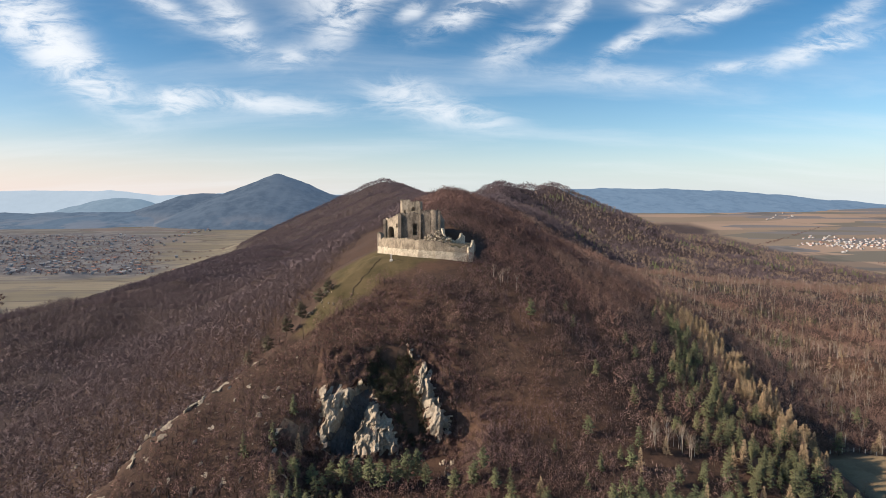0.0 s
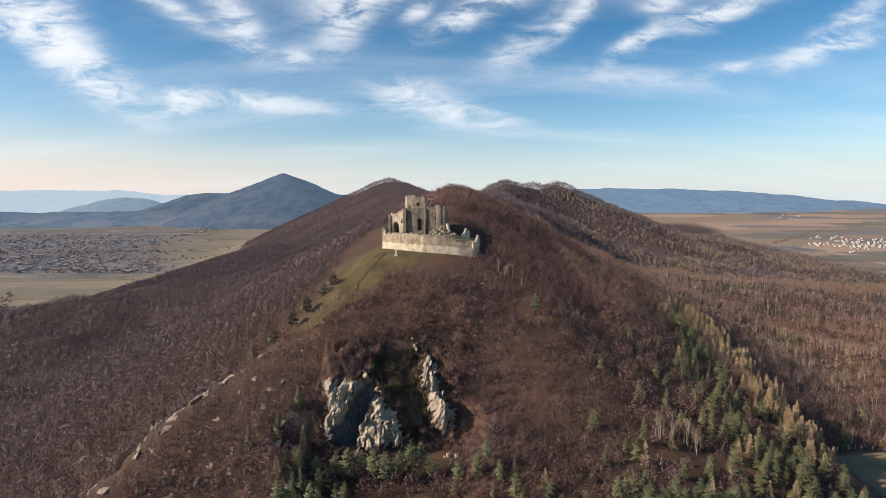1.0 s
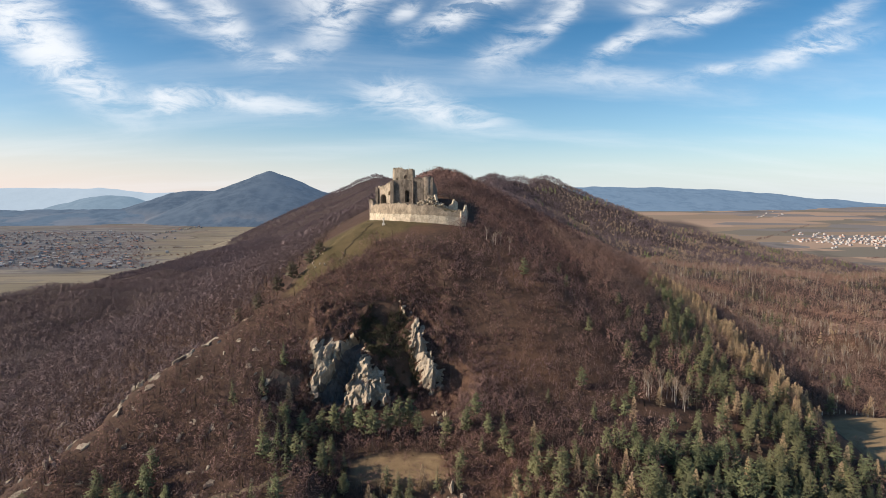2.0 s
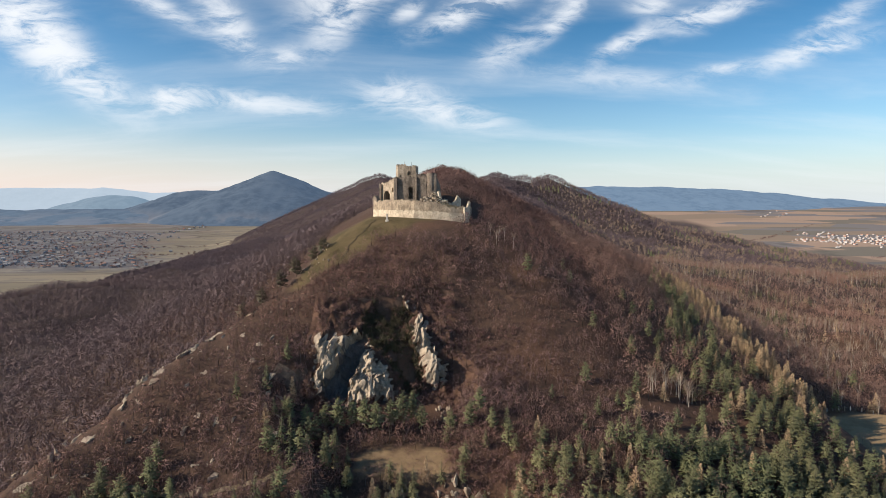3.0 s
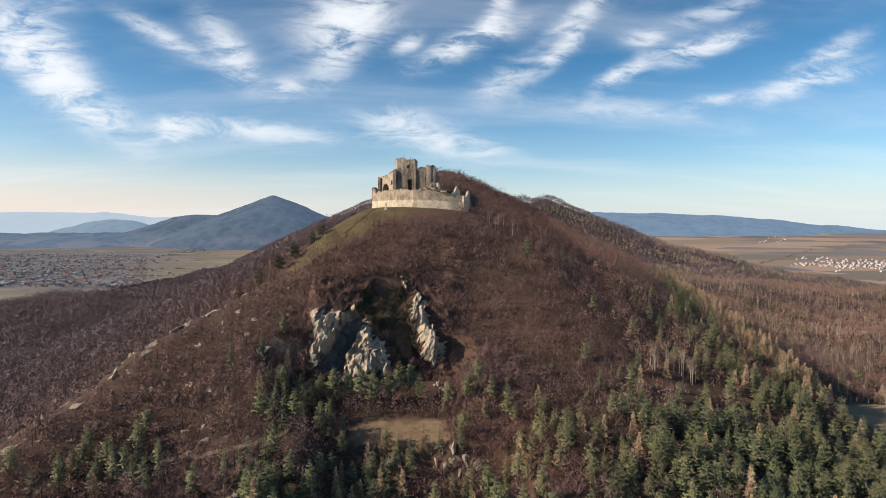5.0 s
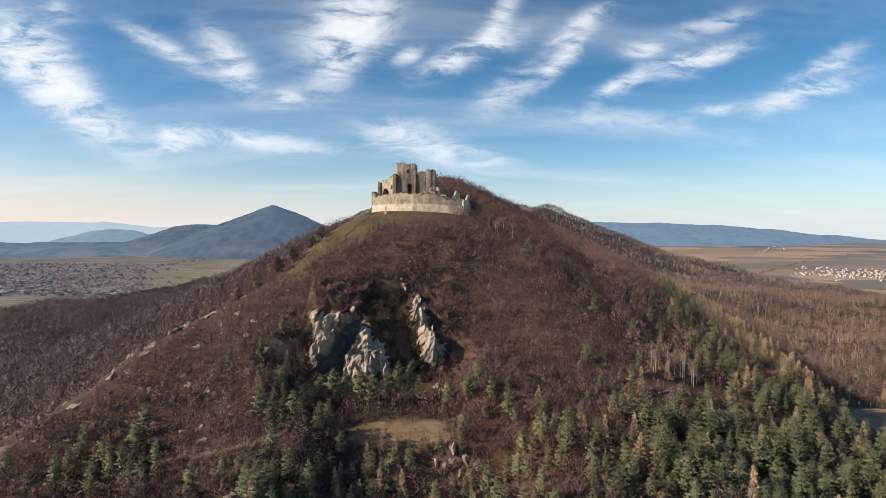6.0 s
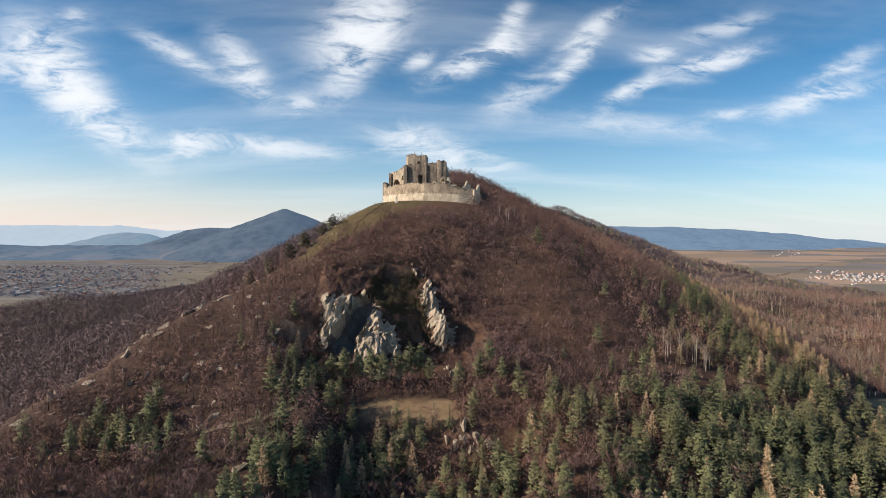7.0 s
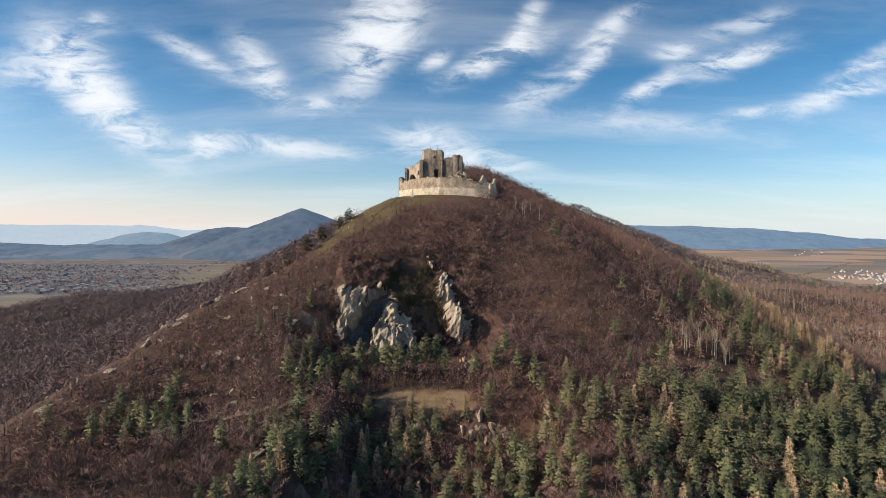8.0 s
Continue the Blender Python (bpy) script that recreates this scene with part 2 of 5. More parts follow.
def cracked(N, pos, light=(0.47, 0.40, 0.31)):
    """Weathered quarry rock: cream faces, steep dark cracks, rusty and grey patches."""
    big, mid, fine = N.noise(pos, 0.12, 4, 0.6), N.noise(pos, 0.55, 5, 0.65), N.noise(pos, 2.2, 5, 0.7)
    steep = N.mapping(pos, rot=(0.35, 0.2, 0.4), scale=(0.42, 0.42, 0.26))
    bent = N.tree.nodes.new("ShaderNodeVectorMath")
    bent.operation = "ADD"
    N.put(bent, 0, steep), N.put(bent, 1, N.xyz(N.math("MULTIPLY", mid, 1.6), N.math("MULTIPLY", big, 1.6), N.math("MULTIPLY", fine, 0.5)))
    crack = N.voronoi(bent.outputs[0], 1.0, "DISTANCE_TO_EDGE")
    tone = N.noise(steep, 1.3, 5, 0.7, 0.6)
    col = N.mix(N.ramp(tone, 0.38, 0.62), light, tuple(c * 0.72 for c in light))
    col = N.mix(N.ramp(big, 0.50, 0.64, 0, 0.6), col, tuple(c * 0.48 for c in light))
    col = N.mix(N.ramp(mid, 0.55, 0.70, 0, 0.6), col, (light[0] * 0.40, light[1] * 0.37, light[2] * 0.35))
    col = N.mix(N.math("MULTIPLY", N.ramp(crack, 0.0, 0.03, 0.5, 0.0), N.ramp(big, 0.4, 0.55)), col, tuple(c * 0.25 for c in light))
    col = N.mix(N.ramp(fine, 0.5, 0.75, 0, 0.4), col, tuple(c * 0.42 for c in light))
    return col, N.math("ADD", N.math("MULTIPLY", N.ramp(crack, 0.0, 0.08), 0.4), N.math("MULTIPLY", mid, 2.0))


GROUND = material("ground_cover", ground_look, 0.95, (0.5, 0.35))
BARE = material("bare_twigs", twig_look((0.104, 0.069, 0.067), (0.222, 0.145, 0.135), (0.203, 0.120, 0.100)), 0.85)
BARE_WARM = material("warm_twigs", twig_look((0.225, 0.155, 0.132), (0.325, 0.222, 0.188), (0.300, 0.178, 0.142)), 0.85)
# cooler, greyer twigs: haze over the far woods mixed into their colour
BARE_HAZY = material("hazy_twigs", twig_look((0.110, 0.088, 0.097), (0.176, 0.137, 0.147), (0.145, 0.108, 0.113)), 0.9)
BARE_PALE = material("pale_twigs", twig_look((0.26, 0.20, 0.155), (0.34, 0.26, 0.195), (0.23, 0.165, 0.12)), 0.85)
TRUNK = material("bark", two_tone((0.10, 0.078, 0.062), (0.17, 0.14, 0.115), 1.2), 0.9)
BIRCH = material("pale_bark", two_tone((0.48, 0.44, 0.38), (0.36, 0.32, 0.27), 1.5, (0.10, 0.09, 0.08)), 0.8)
NEEDLES = material("needles", twig_look((0.100, 0.116, 0.064), (0.176, 0.190, 0.096), (0.165, 0.155, 0.082)), 0.7)
LARCH = material("larch_twigs", twig_look((0.42, 0.315, 0.20), (0.52, 0.395, 0.25), (0.38, 0.28, 0.18)), 0.85)
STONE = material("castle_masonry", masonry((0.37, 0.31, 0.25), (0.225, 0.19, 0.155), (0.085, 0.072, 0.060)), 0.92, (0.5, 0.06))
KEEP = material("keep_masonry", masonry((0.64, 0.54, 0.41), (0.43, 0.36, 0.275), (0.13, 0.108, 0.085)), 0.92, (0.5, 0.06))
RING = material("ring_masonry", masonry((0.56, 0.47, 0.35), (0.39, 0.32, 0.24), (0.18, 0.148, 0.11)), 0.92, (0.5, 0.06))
PALE = material("pale_masonry", masonry((0.78, 0.69, 0.53), (0.64, 0.55, 0.42), (0.38, 0.31, 0.23)), 0.92, (0.4, 0.05))
ROCK = material("cliff_rock", cracked, 0.92, (0.35, 0.15))
# darker copy of the cliff rock, shade of the recess put into its colour
SHADED_ROCK = material("shaded_cliff_rock", lambda N, pos: cracked(N, pos, (0.17, 0.16, 0.155)), 0.92, (0.5, 0.3))
SOIL = material("leaf_litter", two_tone((0.075, 0.048, 0.038), (0.135, 0.082, 0.058), 0.25), 0.95, (0.5, 0.2))
DARK = material("shaded_opening", two_tone((0.05, 0.042, 0.035), (0.07, 0.058, 0.047), 1.0), 0.95)

# ================= the lie of the land =================


def spine(x, y, pts, left, right, blunt=14.0):
    """A ridge along pts (x, y, crest height) that falls off at the two slopes to its left and right."""
    best = np.full(x.shape, -1e4)
    for (ax, ay, az), (bx, by, bz) in zip(pts, pts[1:]):
        dx, dy = bx - ax, by - ay
        s = np.clip(((x - ax) * dx + (y - ay) * dy) / (dx * dx + dy * dy), 0, 1)
        qx, qy = x - ax - s * dx, y - ay - s * dy
        d = np.hypot(qx, qy)
        side = np.where(dx * qy - dy * qx > 0, left, right)
        best = np.maximum(best, az + s * (bz - az) - side * (np.sqrt(d * d + blunt * blunt) - blunt))
    return best


def soft_max(a, b, k=8.0):
    h = np.clip(0.5 + 0.5 * (a - b) / k, 0, 1)
    return b + (a - b) * h + k * h * (1 - h)


def rumple(x, y, size, seed):
    """Smooth, even noise of about -1 to 1 from sums of waves in many directions."""
    r = np.random.RandomState(seed)
    out = np.zeros(x.shape)
    for _ in range(9):
        a, p, f = r.uniform(0, 6.283), r.uniform(0, 6.283), r.uniform(0.6, 1.7) * 6.283 / size
        out += np.sin((x * np.cos(a) + y * np.sin(a)) * f + p)
    return out / 4.0


RIDGE = [(-4, 322, 188), (2, 362, 207), (4, 410, 215), (6, 470, 219), (8, 540, 222), (10, 615, 226), (30, 800, 216), (110, 1150, 226), (150, 1400, 252), (280, 1450, 255), (330, 1900, 190), (330, 2400, 90)]
EAST_ARM = [(260, 1450, 248), (345, 1420, 216), (450, 1400, 172), (740, 1300, 92), (1000, 1260, 48)]
WEST_RIDGE = [(60, 1000, 215), (-120, 1900, 240), (-255, 2500, 300), (-420, 3000, 150), (-500, 3500, 20)]
SPUR = [(-38, 308, 187), (-60, 271, 170.5), (-75, 240, 155.5), (-92, 217, 146.5), (-107, 199.5, 136.5), (-112, 182, 125), (-124, 165, 113), (-150, 115, 88), (-180, 40, 46)]
# how the hill falls away: metres from the middle of the court, height
FALL = [(0, 193), (24, 193), (34, 190.5), (55, 181.5), (74, 170.5), (90, 161.5), (105, 151), (116, 142.5), (127, 134), (141, 125.5), (157, 119), (182, 108), (200, 98), (260, 72), (520, -70), (6000, -4000)]


WEST_EDGE = [560, 560, 640, 800]     # half width of the wooded shoulder to the west, by distance


def beside(x, y, pts):
    """Crest height at the nearest place of a spine, and the metres by which a spot lies to its right."""
    best, height, side = np.full(x.shape, 1e9), np.zeros(x.shape), np.zeros(x.shape)
    for (ax, ay, az), (bx, by, bz) in zip(pts, pts[1:]):
        dx, dy = bx - ax, by - ay
        s = np.clip(((x - ax) * dx + (y - ay) * dy) / (dx * dx + dy * dy), 0, 1)
        qx, qy = x - ax - s * dx, y - ay - s * dy
        d = np.hypot(qx, qy)
        near = d < best
        best = np.where(near, d, best)
        height = np.where(near, az + s * (bz - az), height)
        side = np.where(near, np.where(dx * qy - dy * qx > 0, -d, d), side)
    return height, side


# profile of the quarry face from its floor up to the turf above it
CLIFF_Y = [166, 184, 198, 203, 209, 214, 225, 235, 246]
CLIFF_Z = [117, 121, 126, 129.5, 140.5, 148, 154, 163, 172]


def cliff_bend(x):
    """How far the quarry face stands back, from its west end to its east end."""
    return np.interp(x, [-52, -46, -40, -34, -26, -16, -8, 0, 10], [-6, -5, -4, -1, 0, 2, 6, 8, 8])


def land(x, y):
    """Height of the ground."""
    x, y = np.asarray(x, float), np.asarray(y, float)
    u = -x / np.interp(y, [500, 900, 1800, 2800], WEST_EDGE)
    base = np.where(x < 0, np.interp(u, [0, 0.2, 0.5, 0.8, 0.95, 1.1, 1.35], [98, 92, 82, 80, 61, 34, 0]), np.interp(x, [0, 100, 210, 700, 1270], [98, 102, 92, 62, 0]))
    base = base * (1 - np.interp(y, [600, 900, 2300, 2800], [0, 0.21, 0.21, 0]) * np.clip((-x - 230) / 150, 0, 1))
    base = base * np.interp(y, [-700, 0, 140, 260, 350, 450, 750, 1300, 2200, 2900], [0, 0.45, 0.86, 0.97, 0.99, 1.08, 1.22, 1.28, 1.0, 0])
    r = np.hypot((x + 10) / 1.12, y - 320)
    cone = (np.interp(r - 6, *zip(*FALL)) + np.interp(r, *zip(*FALL)) + np.interp(r + 6, *zip(*FALL))) / 3
    cone += 2.2 * rumple(x, y, 46, 3) * np.clip((r - 40) / 40, 0, 1)
    z = soft_max(cone, spine(x, y, SPUR, 0.42, 1.1, 4.0), 4.0)
    # west of the spur's crest the hill breaks away steeply
    crest, west = beside(x, y, [(-34, 470, 192), (-40, 345, 191)] + SPUR)
    z = np.where(west > 0, np.minimum(z, crest + 0.8 - 0.62 * west - 0.5 * np.clip(west - 3, 0, 30) * np.clip((300 - y) / 30, 0, 1)), z)
    # hollows low on the front and flanks
    z = z - 7.5 * np.exp(-((x - 44) / 30) ** 2 - ((y - 203) / 15) ** 2) - 7.0 * np.exp(-((x - 15) / 11) ** 2 - ((y - 170) / 10) ** 2) - 14.0 * np.exp(-((x - 15) / 22) ** 2 - ((y - 213) / 16) ** 2) - 6.5 * np.exp(-((x - 12) / 16) ** 2 - ((y - 234) / 12) ** 2)
    z = z - 7.0 * np.exp(-((x + 80) / 32) ** 2 - ((y - 158) / 25) ** 2) - 8.0 * np.exp(-((x - 197) / 24) ** 2 - ((y - 255) / 22) ** 2)
    z = soft_max(z, spine(x, y, RIDGE, 0.50, 0.51), 10.0)
    z = soft_max(z, spine(x, y, WEST_RIDGE, 0.46, 0.44, 30.0), 14.0)
    z = soft_max(z, spine(x, y, EAST_ARM, 0.44, 0.40, 30.0), 14.0)
    wild = np.clip((base + 0 * z) / 60, 0, 1) * np.clip((np.hypot(x, y - 300) - 150) / 200, 0, 1)
    z = soft_max(z, base, 16.0) + (9 * rumple(x, y, 300, 5) + 3.5 * rumple(x, y, 90, 6)) * wild
    # the quarried hollow below the castle, its floor and the low wall under that
    wob = 1.6 * rumple(x, y, 17, 9)
    yy = y - cliff_bend(x) * np.clip((y - 190) / 12, 0, 1)
    west_side = 0.8 * np.maximum(np.interp(y, [165, 184, 200, 220], [-40, -42, -50, -50]) - wob - x, 0)
    east_side = 1.0 * np.maximum(x - np.interp(y, [165, 184, 200, 222, 240], [8, 6, 7, 6, 0]) - wob, 0)
    face = np.interp(yy, CLIFF_Y, CLIFF_Z) + 1.2 * np.maximum(yy - 246, 0)
    # under the face of rock the ground itself lies deeper
    behind = np.clip(np.minimum.reduce([x + 50, 6 - x, face - 125.5, 161 - face]) / 3, 0, 1)
    hollow = face - behind * (4.0 + 13.0 * np.clip((9.0 - np.abs(x + 36)) / 3, 0, 1)) + west_side + east_side
    z = np.where(y > 166, np.minimum(z, hollow), z)
    shelf = np.clip((36 - np.abs(x + 6) + 6 * rumple(x, y, 21, 17)) / 14, 0, 1)
    low = 117.0 - np.clip((166 - y + 2 * rumple(x, y, 12, 18)) / 5.0, 0, 1) * np.interp(x, [-34, -14], [2.0, 6.5]) - np.maximum(161 - y, 0) * 0.55
    z = np.where(y <= 166, z + (np.minimum(z, low) - z) * shelf, z)
    east = np.clip((x + 200) / 900, 0, 1)
    z = z + east * np.interp(y, [1900, 2600, 3400, 4300], [0, 26, 85, 150]) + (1 - east) * np.interp(y, [2400, 3600, 4600], [0, 48, 76])
    # the level paddock on the eastern side
    k = np.clip((x - 170) / 9, 0, 1) * np.clip((262 - x) / 20, 0, 1) * np.clip((y - 208) / 10, 0, 1) * np.clip((270 - y) / 8, 0, 1)
    z = z + (97.5 + 0.03 * (y - 230) - z) * k
    # the court of the ruin is level
    k = np.clip((27.5 - np.hypot((x + 10) / 1.0, (y - 322) / 0.9)) / 5, 0, 1)
    return z + (193.0 - z) * k


def spread(lo, hi, step, ends, grow):
    """Even steps from lo to hi, and ever longer ones out to the ends."""
    a = list(np.arange(lo, hi + 0.1, step))
    s = step
    while a[-1] < ends[1]:
        s *= grow
        a.append(min(a[-1] + s, ends[1]))
    s = step
    while a[0] > ends[0]:
        s *= grow
        a.insert(0, max(a[0] - s, ends[0]))
    return np.array(a)


def mesh_from(name, verts, faces_flat, size, mats=(), smooth=False):
    """A mesh of faces with the same number of corners, fast."""
    me = bpy.data.meshes.new(name)
    verts, faces_flat = np.asarray(verts, np.float32), np.asarray(faces_flat, np.int32).ravel()
    n = len(faces_flat) // size
    me.vertices.add(len(verts)), me.loops.add(len(faces_flat)), me.polygons.add(n)
    me.vertices.foreach_set("co", verts.ravel())
    me.loops.foreach_set("vertex_index", faces_flat)
    me.polygons.foreach_set("loop_start", np.arange(0, n * size, size, dtype=np.int32))
    me.polygons.foreach_set("use_smooth", np.full(n, smooth))
    for m in mats:
        me.materials.append(m)
    me.update(calc_edges=True)
    return me


def grass_part(x, y):
    """1 on the mown slope beside the ruin."""
    edge = np.interp(y, [236, 250, 262, 275, 300], [-70, -54, -36, -25, 8]) + 3 * rumple(x, y, 18, 11)
    west = np.interp(y, [236, 270, 300, 330], [-72, -62, -56, -70])
    return np.clip((edge - x) / 5, 0, 1) * np.clip((y - 240 - 4 * rumple(x, y, 15, 12)) / 10, 0, 1) * np.clip((345 - y) / 10, 0, 1) * np.clip((x - west) / 4, 0, 1)


def dry_part(x, y):
    """1 on the dry grass of the quarry floor and of the paddock below the larches."""
    a = 0.8 * np.clip((17 - np.abs(x + 10) + 3 * rumple(x, y, 9, 19)) / 4, 0, 1) * np.clip((y - 165) / 2, 0, 1) * np.clip((180 - y + 2 * rumple(x, y, 8, 20)) / 3, 0, 1)
    b = np.clip((x - 177 - 3 * rumple(x, y, 40, 13)) / 5, 0, 1) * np.clip((x * 0.2 + 224 - y) / 4, 0, 1) * np.clip((330 - x) / 20, 0, 1) * np.clip((y - 205) / 10, 0, 1)
    return np.maximum(a, b)


def field_part(x, y):
    """1 on the open farmland round the wooded ridge."""
    w = 60 * rumple(x, y, 420, 14) + 18 * rumple(x, y, 110, 15)
    west, east = np.clip((-1.16 * np.interp(y, [500, 900, 1800, 2800], WEST_EDGE) + 0.6 * w - x) / 25, 0, 1), np.clip((x - 1230 - w - 0.12 * (y - 1500)) / 30, 0, 1)
    far = np.clip((y - 3300 - w) / 40, 0, 1)
    low = np.where(y > 1850, 1.0, np.clip((46 - land(x, y)) / 10, 0, 1))
    return np.maximum(np.maximum(west, east) * low, far)


def village_part(x, y):
    """1 among the gardens of the villages."""
    s = -x / np.maximum(y, 1)
    west = np.clip((s - 0.50 + 0.03 * rumple(x, y, 300, 16)) / 0.05, 0, 1) * np.clip((y - 1540 - 40 * rumple(x, y, 200, 22)) / 40, 0, 1) * np.clip((3300 - y) / 250, 0, 1)
    return west


def build_ground():
    gx = spread(-215, 250, 2.6, (-5200, 5200), 1.075)
    gy = spread(110, 420, 2.6, (-2500, 5200), 1.07)
    X, Y = np.meshgrid(gx, gy)
    Z = land(X, Y)
    i = np.arange(len(gy) - 1)[:, None] * len(gx) + np.arange(len(gx) - 1)[None, :]
    f = np.stack([i, i + 1, i + 1 + len(gx), i + len(gx)], -1)
    me = mesh_from("ground", np.stack([X, Y, Z], -1).reshape(-1, 3), f, 4, [GROUND], True)
    att = me.color_attributes.new("cover", "FLOAT_COLOR", "POINT")
    x, y = X.ravel(), Y.ravel()
    att.data.foreach_set("color", np.stack([grass_part(x, y), field_part(x, y), dry_part(x, y), village_part(x, y)], -1).astype(np.float32).ravel())
    return tagged(new("ground", me), "wooded hill and farmland with leaf litter and grass", "ground", kind="structure")


build_ground()

# ================= far mountains =================


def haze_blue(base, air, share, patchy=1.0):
    """Woods on far mountains, a backdrop; miles of hazy lit air put in as a faint glow."""
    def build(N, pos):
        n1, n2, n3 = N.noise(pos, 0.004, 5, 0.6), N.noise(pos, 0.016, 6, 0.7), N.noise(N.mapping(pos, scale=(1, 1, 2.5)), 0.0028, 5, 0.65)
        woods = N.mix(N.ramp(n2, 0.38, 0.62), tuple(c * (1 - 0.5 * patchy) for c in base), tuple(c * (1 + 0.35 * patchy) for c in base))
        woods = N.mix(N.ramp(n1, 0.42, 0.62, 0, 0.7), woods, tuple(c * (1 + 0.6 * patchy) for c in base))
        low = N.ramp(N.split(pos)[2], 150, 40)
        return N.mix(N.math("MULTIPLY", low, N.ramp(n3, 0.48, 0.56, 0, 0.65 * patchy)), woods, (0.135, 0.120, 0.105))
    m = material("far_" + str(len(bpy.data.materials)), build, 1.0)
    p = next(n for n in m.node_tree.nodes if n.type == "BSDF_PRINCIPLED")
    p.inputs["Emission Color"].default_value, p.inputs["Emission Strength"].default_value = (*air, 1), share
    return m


def far_range(name, label, crest, slope, mat, seed, rough=8.0, blunt=90.0):
    """A range of far hills that falls off on both sides of its crest line."""
    x0, x1 = min(c[0] for c in crest) - 500, max(c[0] for c in crest) + 500
    y0, y1 = min(c[1] for c in crest) - 950, min(4970, max(c[1] for c in crest) + 300)
    gx, gy = np.linspace(x0, x1, 240), np.linspace(y0, y1, 60)
    X, Y = np.meshgrid(gx, gy)
    Z = spine(X, Y, crest, slope, slope, blunt)
    Z = Z + (rough * rumple(X, Y, 420, seed) + 0.45 * rough * rumple(X, Y, 130, seed + 1)) * np.clip(Z / 90, 0, 1)
    Z = np.maximum(Z, -8)
    Z = Z - (Z + 8) * (1 - np.clip((Y - y0) / 420, 0, 1)) ** 1.5
    i = np.arange(len(gy) - 1)[:, None] * len(gx) + np.arange(len(gx) - 1)[None, :]
    f = np.stack([i, i + 1, i + 1 + len(gx), i + len(gx)], -1)
    ob = new(name, mesh_from(name, np.stack([X, Y, Z], -1).reshape(-1, 3), f, 4, [mat], True))
    return tagged(ob, label, "mountain", kind="structure")


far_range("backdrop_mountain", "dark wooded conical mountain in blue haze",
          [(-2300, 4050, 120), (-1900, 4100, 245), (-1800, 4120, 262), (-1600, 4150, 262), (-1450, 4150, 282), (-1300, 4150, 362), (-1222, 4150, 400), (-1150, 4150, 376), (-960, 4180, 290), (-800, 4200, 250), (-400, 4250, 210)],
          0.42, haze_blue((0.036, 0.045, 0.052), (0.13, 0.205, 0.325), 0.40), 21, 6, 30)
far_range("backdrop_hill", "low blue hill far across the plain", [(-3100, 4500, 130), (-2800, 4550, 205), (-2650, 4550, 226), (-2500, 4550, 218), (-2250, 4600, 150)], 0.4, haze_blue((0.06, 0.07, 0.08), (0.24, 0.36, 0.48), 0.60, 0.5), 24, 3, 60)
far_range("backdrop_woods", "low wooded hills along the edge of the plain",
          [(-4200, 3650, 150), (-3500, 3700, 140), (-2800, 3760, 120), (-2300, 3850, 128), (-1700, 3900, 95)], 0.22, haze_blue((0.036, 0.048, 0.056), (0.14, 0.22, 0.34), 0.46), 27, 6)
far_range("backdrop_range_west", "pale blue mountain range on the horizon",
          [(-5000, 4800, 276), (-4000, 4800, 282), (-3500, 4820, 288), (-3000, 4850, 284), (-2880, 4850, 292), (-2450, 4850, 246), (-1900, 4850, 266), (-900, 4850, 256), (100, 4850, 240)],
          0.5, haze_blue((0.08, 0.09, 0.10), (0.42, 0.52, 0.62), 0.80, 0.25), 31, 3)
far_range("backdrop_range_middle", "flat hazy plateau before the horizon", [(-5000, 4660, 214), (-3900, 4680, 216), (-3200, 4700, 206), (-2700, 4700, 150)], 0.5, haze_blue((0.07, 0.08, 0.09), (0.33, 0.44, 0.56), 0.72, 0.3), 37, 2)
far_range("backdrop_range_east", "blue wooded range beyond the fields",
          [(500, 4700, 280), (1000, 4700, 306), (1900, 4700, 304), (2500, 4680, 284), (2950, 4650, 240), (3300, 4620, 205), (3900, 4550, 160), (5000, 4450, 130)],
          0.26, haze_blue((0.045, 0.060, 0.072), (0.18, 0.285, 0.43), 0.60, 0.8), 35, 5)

# ================= the ruined castle =================


def part(name, me, mat, parent, label=""):
    """A bmesh or mesh as one mesh object under a thing or a part."""
    if isinstance(me, bmesh.types.BMesh):
        data = bpy.data.meshes.new(name)
        bmesh.ops.recalc_face_normals(me, faces=me.faces)
        me.to_mesh(data)
        me.free()
        me = data
    if mat and not me.materials:
        me.materials.append(mat)
    ob = new(name, me)
    ob.parent = parent
    if label:
        ob["label"] = label
    return ob


def thing(name, label, category, group="", at=(0, 0, 0), turn=0.0):
    ob = new(name)
    ob.matrix_basis = pose(*at, 0, 0, turn)
    return tagged(ob, label, category, group)


def rnd(*k):
    """A fixed random number of -1 to 1 for a set of whole numbers."""
    n = 0
    for v in k:
        n = (n * 1103515245 + int(v) * 12345 + 2654435769) & 0xFFFFFFFF
        n ^= n >> 15
        n = (n * 2246822519) & 0xFFFFFFFF
    n ^= n >> 13
    return (n & 0xFFFFFF) / 0x7FFFFF - 1.0


